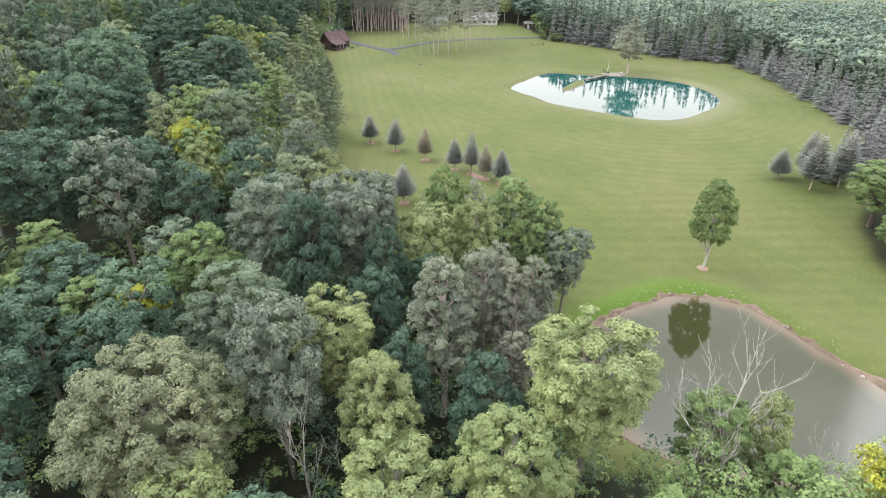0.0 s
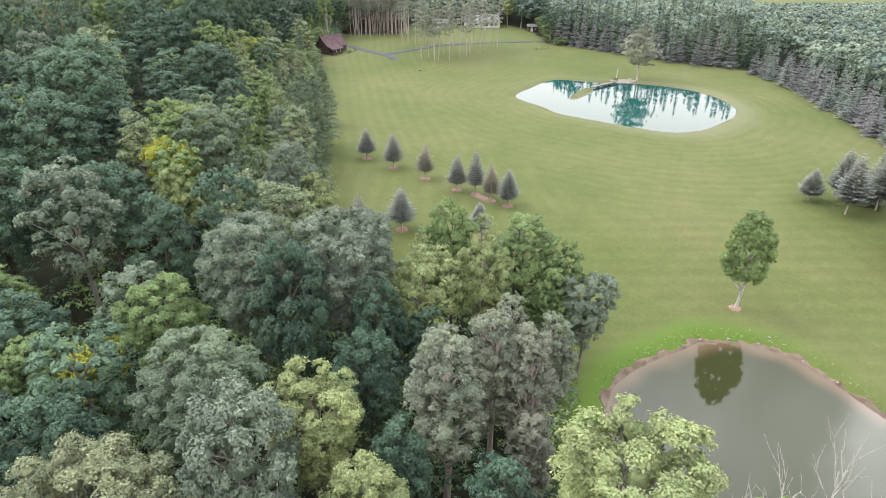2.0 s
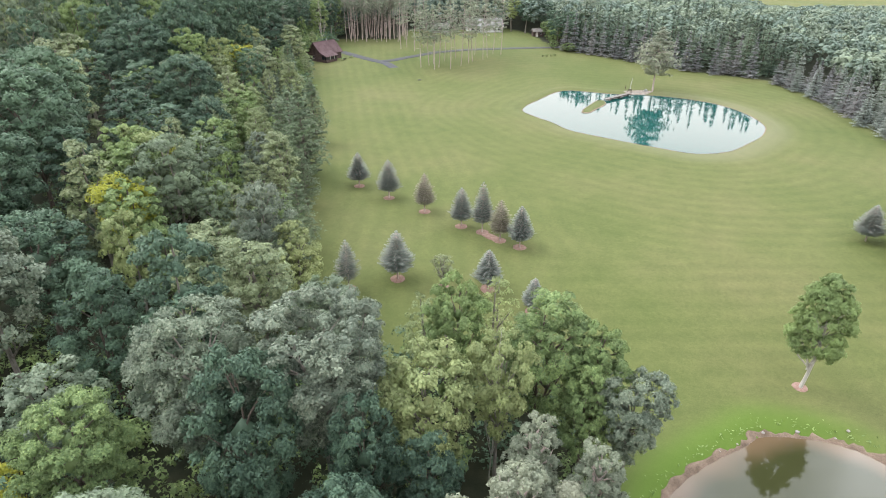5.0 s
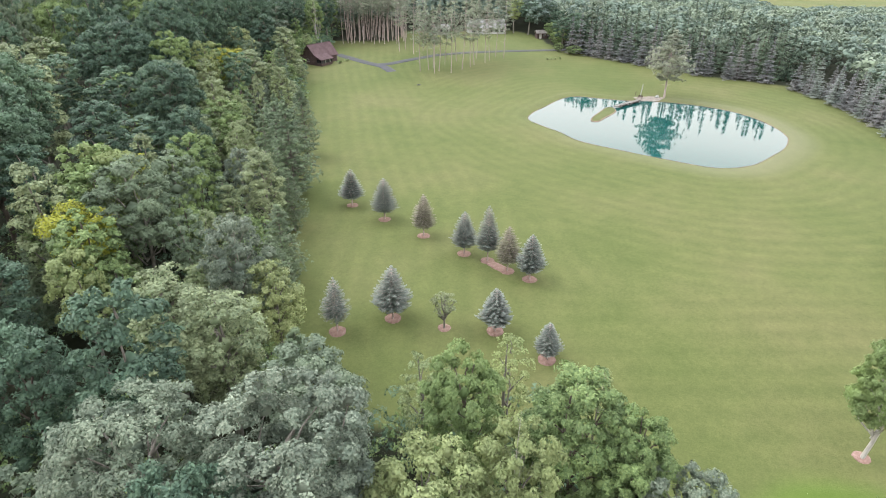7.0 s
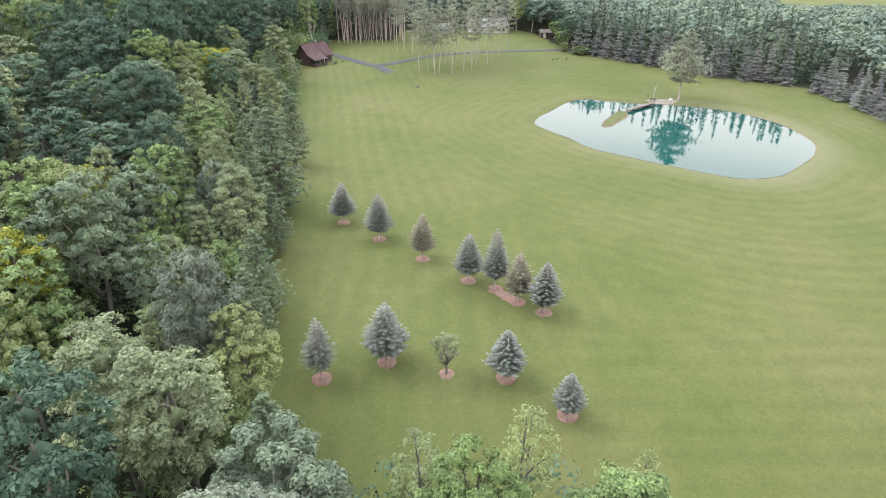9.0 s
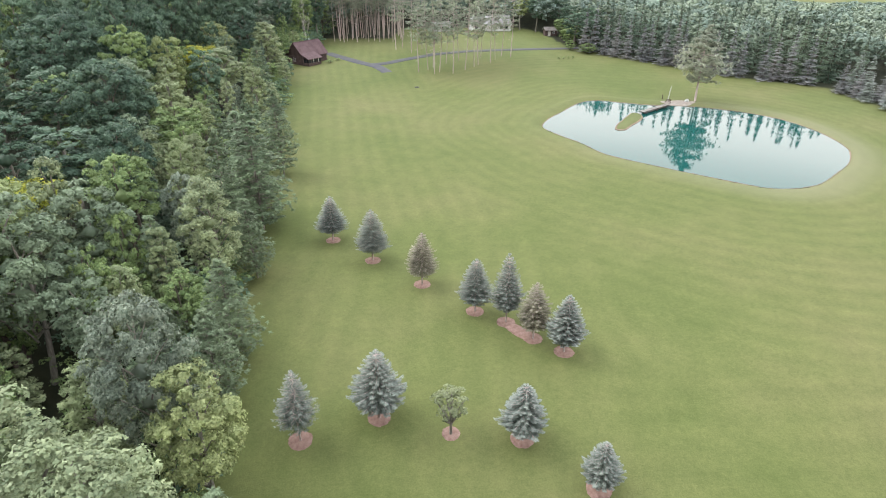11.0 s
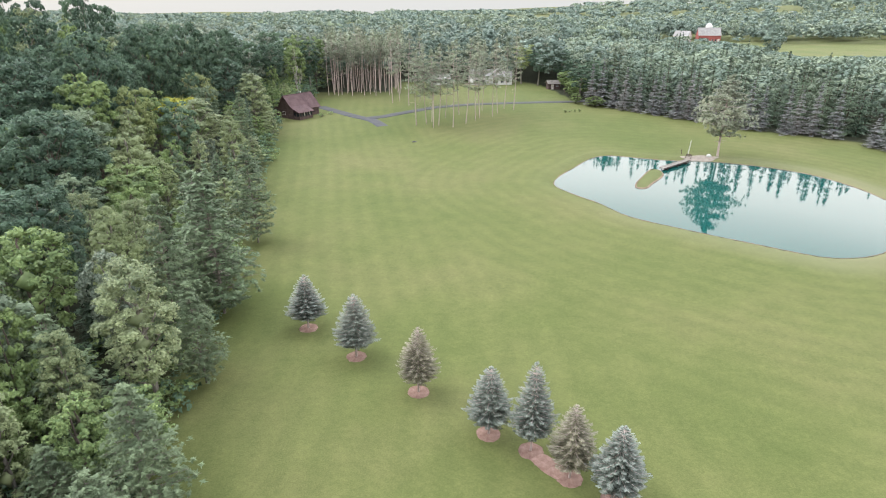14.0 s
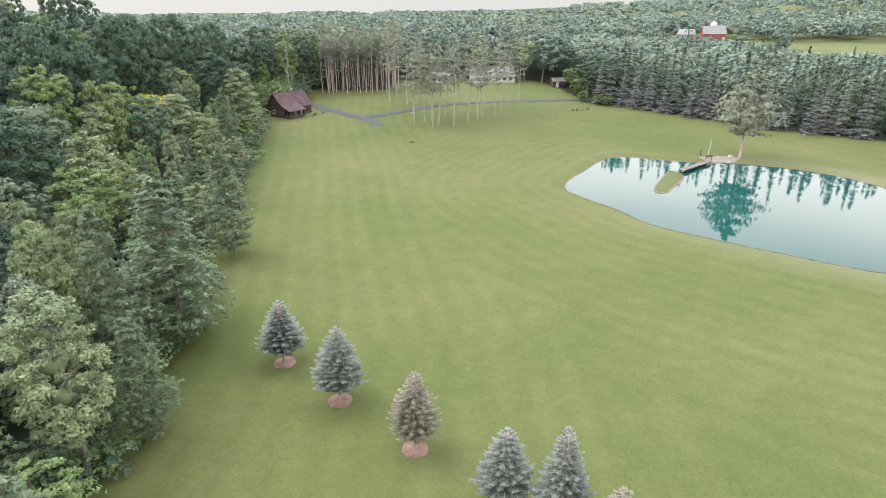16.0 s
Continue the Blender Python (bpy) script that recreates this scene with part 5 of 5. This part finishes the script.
landing = new("landing", mesh_of("landing", *(lambda p: (np.column_stack([p, land(p[:, 0], p[:, 1]) + 0.05]), np.array([[0, i, i + 1] for i in range(1, 24)] + [[0, 24, 1]])))(
    np.array([(56.2, 198.0)] + [(56.2 + 4.2 * math.cos(a) * (1 + 0.1 * math.sin(3 * a)), 198.0 + 2.0 * math.sin(a) * (1 + 0.1 * math.cos(5 * a))) for a in np.linspace(0, 2 * math.pi, 25)[:-1]])), MAT["gravel"]))
tagged(landing, "pale gravel landing on the pond's far shore", "landing", kind="structure")


def jetty():
    a, b = Vector((44.4, 188.6)), Vector((52.6, 195.6))
    d = b - a
    root = thing("jetty", (a.x, a.y, POND_LEVEL), math.degrees(math.atan2(d.y, d.x)), "weathered plank footbridge from the bank to the grassy spit", "jetty")
    n = int(d.length / 0.32)
    me = None
    for k in range(n):
        if me is None:
            p = part("plank", box(0.29, 1.2, 0.06, bevel=0.012), MAT["plank"], root)
            me = p.data
        else:
            p = new("plank", me)
            p.parent = root
        p.location = (0.16 + k * 0.32, 0, 0.58 + 0.01 * math.sin(k * 2.1))
        p.rotation_euler = (0, 0, 0.02 * math.sin(k * 5.3))
    for y in (-0.5, 0.5):
        part("beam", box(d.length, 0.12, 0.26, (d.length / 2, y, 0.42)), MAT["log"], root, "dark wet timber beam")
    for x in (1.2, d.length / 2, d.length - 1.2):
        for y in (-0.62, 0.62):
            part("pile", box(0.14, 0.14, 2.0, (x, y, -0.28)), MAT["log"], root)
    return root


jetty()


def pole(name, x, y, h, r, lean, material, label, category):
    bm = bmesh.new()
    bmesh.ops.create_cone(bm, cap_ends=True, segments=10, radius1=r, radius2=r * 0.7, depth=h, matrix=Matrix.Translation((0, 0, h / 2 - 0.15)))
    ob = part(name, bm, material, smooth=False)
    ob.matrix_world = pose(x, y, height(x, y), 0, lean, 0)
    return tagged(ob, label, category)


pole("mast", 54.2, 200.0, 3.6, 0.09, 5, MAT["white"], "leaning white pole beside the pond landing", "pole")
pole("post", 53.4, 201.6, 1.3, 0.09, -3, MAT["log"], "short dark wooden post by the landing", "post")
pole("post", 35.6, 197.2, 2.2, 0.07, 2, MAT["plank"], "weathered grey post standing in the pond's shallows", "post")


def rowboat(x, y, turn):
    """A small boat lying keel up."""
    bm = bmesh.new()
    rings = []
    for t in np.linspace(-1, 1, 11):
        w = 0.55 * (1 - abs(t) ** 2.4) + 0.02
        hgt = 0.42 * (1 - 0.35 * abs(t) ** 3)
        rings.append([bm.verts.new((t * 1.25, w * math.cos(a), hgt * math.sin(a) ** 0.8 if math.sin(a) > 0 else 0)) for a in np.linspace(0, math.pi, 9)])
    for a, b in zip(rings, rings[1:]):
        for k in range(8):
            bm.faces.new((a[k], a[k + 1], b[k + 1], b[k]))
    bmesh.ops.solidify(bm, geom=bm.faces[:], thickness=0.03)
    root = thing("rowing_boat", (x, y, height(x, y) + 0.03), turn, "small white rowing boat lying upturned by the pond", "boat")
    part("hull", bm, MAT["white"], root, smooth=True)
    part("keel", box(2.3, 0.05, 0.06, (0, 0, 0.44)), MAT["plank"], root)
    return root


rowboat(58.6, 199.2, 65)


def bench(x, y, turn):
    root = thing("bench", (x, y, height(x, y) + 0.02), turn, "dark wooden bench at the foot of the landing", "bench")
    for k in range(3):
        part("seat_slat", box(1.3, 0.12, 0.04, (0, -0.15 + 0.15 * k, 0.45)), MAT["log"], root)
    for k in range(2):
        part("back_slat", box(1.3, 0.03, 0.14, (0, 0.27, 0.62 + 0.2 * k)), MAT["log"], root)
    for sx in (-0.55, 0.55):
        for sy in (-0.18, 0.24):
            part("leg", box(0.07, 0.07, 0.45 if sy < 0 else 0.9, (sx, sy, 0.215 if sy < 0 else 0.44)), MAT["log"], root)
    return root


bench(53.4, 197.6, -35)


# ---- buildings ----
def window(parent, w, h, at, rz, frame_mat, bars=1, name="window"):
    """A framed window that stands a little proud of its wall; its face looks along -y before the turn."""
    m = pose(*at, 0, 0, rz)
    fr = joined(box(w + 0.12, 0.09, 0.07, (0, 0, h / 2)), box(w + 0.18, 0.13, 0.07, (0, 0, -h / 2)), box(0.07, 0.09, h, (-w / 2, 0, 0)), box(0.07, 0.09, h, (w / 2, 0, 0)),
                *[box(0.04, 0.07, h, (-w / 2 + w * (k + 1) / (bars + 1), 0, 0), bevel=0.0) for k in range(bars)])
    fr.transform(m)
    win = part(name, fr, frame_mat, parent)
    pane = box(w, 0.03, h, (0, 0.01, 0), bevel=0.0)
    pane.transform(m)
    part("pane", pane, MAT["glass"], win)
    return win


def slab(corners, thick):
    """A flat sloping slab, from its upper corners in order."""
    bm = bmesh.new()
    up = [bm.verts.new(c) for c in corners]
    dn = [bm.verts.new((c[0], c[1], c[2] - thick)) for c in corners]
    bm.faces.new(up)
    bm.faces.new(list(reversed(dn)))
    for i in range(len(up)):
        j = (i + 1) % len(up)
        bm.faces.new((up[j], up[i], dn[i], dn[j]))
    bmesh.ops.recalc_face_normals(bm, faces=bm.faces[:])
    return bm


def cabin():
    """Log cabin: x along its front, y back from the porch corner."""
    base = min(height(x, y) for x, y in ((-40.5, 235), (-35, 243.3), (-47, 239), (-41, 248)))
    root = thing("cabin", (-40.6, 235.0, base - 0.05), 56.5, "dark brown log cabin with a maroon shingle roof and porch", "cabin")
    L, D, P, E, R = 10.0, 6.6, 2.3, 2.8, 6.2  # length, depth, porch depth, eaves, ridge
    wall = prism([(0, 0), (D, 0), (D, E), (D / 2, R - 0.15), (0, E)], L, pose(0, P, 0, 0, 0, 90) @ Matrix.Diagonal((1, -1, 1, 1)))
    part("wall", wall, MAT["log"], root)
    for k in range(9):  # log courses on front and gable
        z = 0.15 + k * 0.3
        part("log", box(L - 5.2, 0.1, 0.24, (5.2 + (L - 5.2) / 2, P - 0.03, z), bevel=0.04), MAT["log"], root)
        part("log", box(0.1, D, 0.24, (-0.03, P + D / 2, z), bevel=0.04), MAT["log"], root)
    ov, t = 0.45, 0.16
    slope = (R - E) / (D / 2)
    ze = E - ov * slope + t
    part("roof", slab([(-ov, P - ov, ze), (L + ov, P - ov, ze), (L + ov, P + D / 2, R + t), (-ov, P + D / 2, R + t)], t), MAT["roof"], root, "maroon shingle roof slope")
    part("roof", slab([(-ov, P + D / 2 + 0.002, R + t), (L + ov, P + D / 2 + 0.002, R + t), (L + ov, P + D + ov, ze), (-ov, P + D + ov, ze)], t), MAT["roof"], root)
    part("ridge_cap", box(L + 2 * ov, 0.3, 0.06, (L / 2, P + D / 2, R + t + 0.01)), MAT["roof"], root)
    part("porch_roof", slab([(-ov - 0.05, -ov, 2.15), (5.5, -ov, 2.15), (5.5, P + 0.6, E + 0.75), (-ov - 0.05, P + 0.6, E + 0.75)], 0.12), MAT["roof"], root, "shallower maroon porch roof")
    part("porch_wall", joined(box(5.2, 0.14, 0.95, (2.6, 0.07, 0.47)), box(0.14, P, 0.95, (0.07, P / 2, 0.47)), box(0.14, P, 0.95, (5.13, P / 2, 0.47))), MAT["log"], root)
    part("porch_floor", box(5.0, P, 0.12, (2.6, P / 2 + 0.1, 0.1)), MAT["plank"], root)
    for k in range(6):
        part("porch_post", box(0.13, 0.13, 1.15, (0.08 + k * 1.01, 0.08, 1.5)), MAT["trim"] if k in (2, 4) else MAT["log"], root)
    for k in range(5):
        part("screen", box(0.86, 0.02, 1.0, (0.585 + k * 1.01, 0.1, 1.46), bevel=0.0), MAT["glass"], root, "dark porch screen")
    for k in range(2):
        part("screen", box(0.02, 0.9, 1.0, (0.1, 0.62 + k * 1.05, 1.46), bevel=0.0), MAT["glass"], root)
        part("porch_post", box(0.12, 0.12, 1.15, (0.07, 1.13 + k * 1.05, 1.5)), MAT["log"], root)
    part("porch_beam", box(5.3, 0.16, 0.18, (2.6, 0.08, 2.05)), MAT["log"], root)
    window(root, 1.1, 0.9, (7.8, P - 0.06, 1.5), 0, MAT["log"])
    window(root, 1.0, 0.9, (-0.06, P + 3.6, 1.5), -90, MAT["trim"])
    part("vent_pipe", box(0.2, 0.2, 0.9, (6.9, P + D / 2 + 0.5, R + 0.2), bevel=0.03), MAT["steel"], root, "pale metal flue pipe")
    return root


cabin()
shrub_model = Stand([broadleaf(261, "shrub", "maple", "dark", 1.0, 0.8, 0.05, 9, 160, 0.2, "round", 0.42, 4, False)], 1.0, 0.8, "low green shrub on the lawn", "shrub", "shrubs on the lawn")
for x, y, h, r in ((-35.4, 240.0, 0.9, 1.1), (-33.5, 243.3, 0.7, 0.8), (35.5, 246.3, 0.7, 0.45), (37.0, 246.8, 0.7, 0.45), (38.5, 247.2, 0.7, 0.45), (40.1, 247.7, 0.7, 0.45)):
    shrub_model.plant(x, y, h, r)
shrub_model.done()


def house(name, at, turn, L, D, E, R, wall, roof, label, category, wins, door=None):
    """A plain gabled house: x along its front, y back."""
    root = thing(name, (at[0], at[1], height(*at) - 0.1), turn, label, category)
    part("wall", prism([(0, 0), (D, 0), (D, E), (D / 2, R - 0.12), (0, E)], L, pose(0, 0, 0, 0, 0, 90) @ Matrix.Diagonal((1, -1, 1, 1))), wall, root)
    ov, t = 0.4, 0.16
    ze = E - ov * (R - E) / (D / 2) + t
    part("roof", slab([(-ov, -ov, ze), (L + ov, -ov, ze), (L + ov, D / 2, R + t), (-ov, D / 2, R + t)], t), roof, root)
    part("roof", slab([(-ov, D / 2 + 0.002, R + t), (L + ov, D / 2 + 0.002, R + t), (L + ov, D + ov, ze), (-ov, D + ov, ze)], t), roof, root)
    part("fascia", box(L + 2 * ov, 0.05, 0.18, (L / 2, -ov - 0.03, ze - 0.09)), wall, root)
    for x, z, w, h in wins:
        window(root, w, h, (x, -0.05, z), 0, MAT["white"])
    if door:
        x, w, h = door
        dr = part("door", box(w, 0.08, h, (x, -0.04, h / 2 + 0.1)), MAT["trim"], root)
        part("door_handle", box(0.05, 0.1, 0.14, (x + w * 0.38, -0.1, h * 0.5)), MAT["steel"], dr)
    return root


house("house", (11.0, 303.5), 8, 15.5, 8.5, 2.7, 5.4, MAT["white"], MAT["grey_roof"], "long white house with a pale grey roof behind pines", "house",
      ((1.6, 1.5, 1.4, 1.2), (4.2, 1.5, 1.4, 1.2), (9.0, 1.5, 1.6, 1.2), (11.6, 1.5, 1.2, 1.2), (13.9, 1.5, 1.2, 1.2)), (6.7, 1.0, 2.05))
house("garage", (-5.0, 303.0), 6, 7.2, 6.5, 2.5, 3.6, MAT["white"], MAT["grey_roof"], "low white garage with dark windows behind pines", "garage",
      ((1.3, 1.45, 1.5, 1.1), (3.6, 1.45, 1.5, 1.1), (5.9, 1.45, 1.5, 1.1)))
house("shed", (38.2, 292.0), 6, 4.4, 3.2, 2.2, 3.1, MAT["log"], MAT["plank"], "small dark brown shed with a pale weathered roof", "shed", ((3.2, 1.4, 0.7, 0.6),), (1.5, 1.0, 1.9))


def barn():
    root = house("barn", (209.0, 578.0), -10, 17, 11, 6.0, 11.5, MAT["barn_red"], MAT["grey_roof"], "red gabled barn with a grey roof beyond the woods", "barn",
                 ((3, 2.2, 1.2, 1.6), (7, 2.2, 1.2, 1.6), (11, 2.2, 1.2, 1.6), (13.4, 2.2, 1.2, 1.6)), (15.6, 1.6, 3.2))
    return root


barn()


def silo(x, y):
    root = thing("silo", (x, y, height(x, y) - 0.2), 0, "pale silo with a domed cap behind the barn", "silo")
    bm = bmesh.new()
    bmesh.ops.create_cone(bm, cap_ends=True, segments=20, radius1=2.6, radius2=2.6, depth=12, matrix=Matrix.Translation((0, 0, 6.0)))
    part("shaft", bm, MAT["grey_roof"], root)
    bm = bmesh.new()
    bmesh.ops.create_uvsphere(bm, u_segments=20, v_segments=10, radius=2.7, matrix=Matrix.Translation((0, 0, 12)))
    part("dome", bm, MAT["white"], root, smooth=True)
    return root


silo(223, 594)
house("house", (192, 588), -40, 12, 9, 5.5, 9, MAT["white"], MAT["grey_roof"], "white two-storey farmhouse beside the red barn", "house",
      ((2, 1.6, 1.1, 1.4), (5, 1.6, 1.1, 1.4), (8, 1.6, 1.1, 1.4), (2, 4.2, 1.1, 1.3), (5, 4.2, 1.1, 1.3), (8, 4.2, 1.1, 1.3)), (10.4, 1.0, 2.1))

hatch = part("drain_cover", joined(box(1.1, 0.9, 0.12, (0, 0, 0.05), bevel=0.03), box(0.5, 0.12, 0.1, (0, 0, 0.14), bevel=0.02)), MAT["asphalt"])
hatch.location = (-7.9, 213.4, height(-7.9, 213.4))
tagged(hatch, "dark flat drain cover set in the lawn", "drain cover")
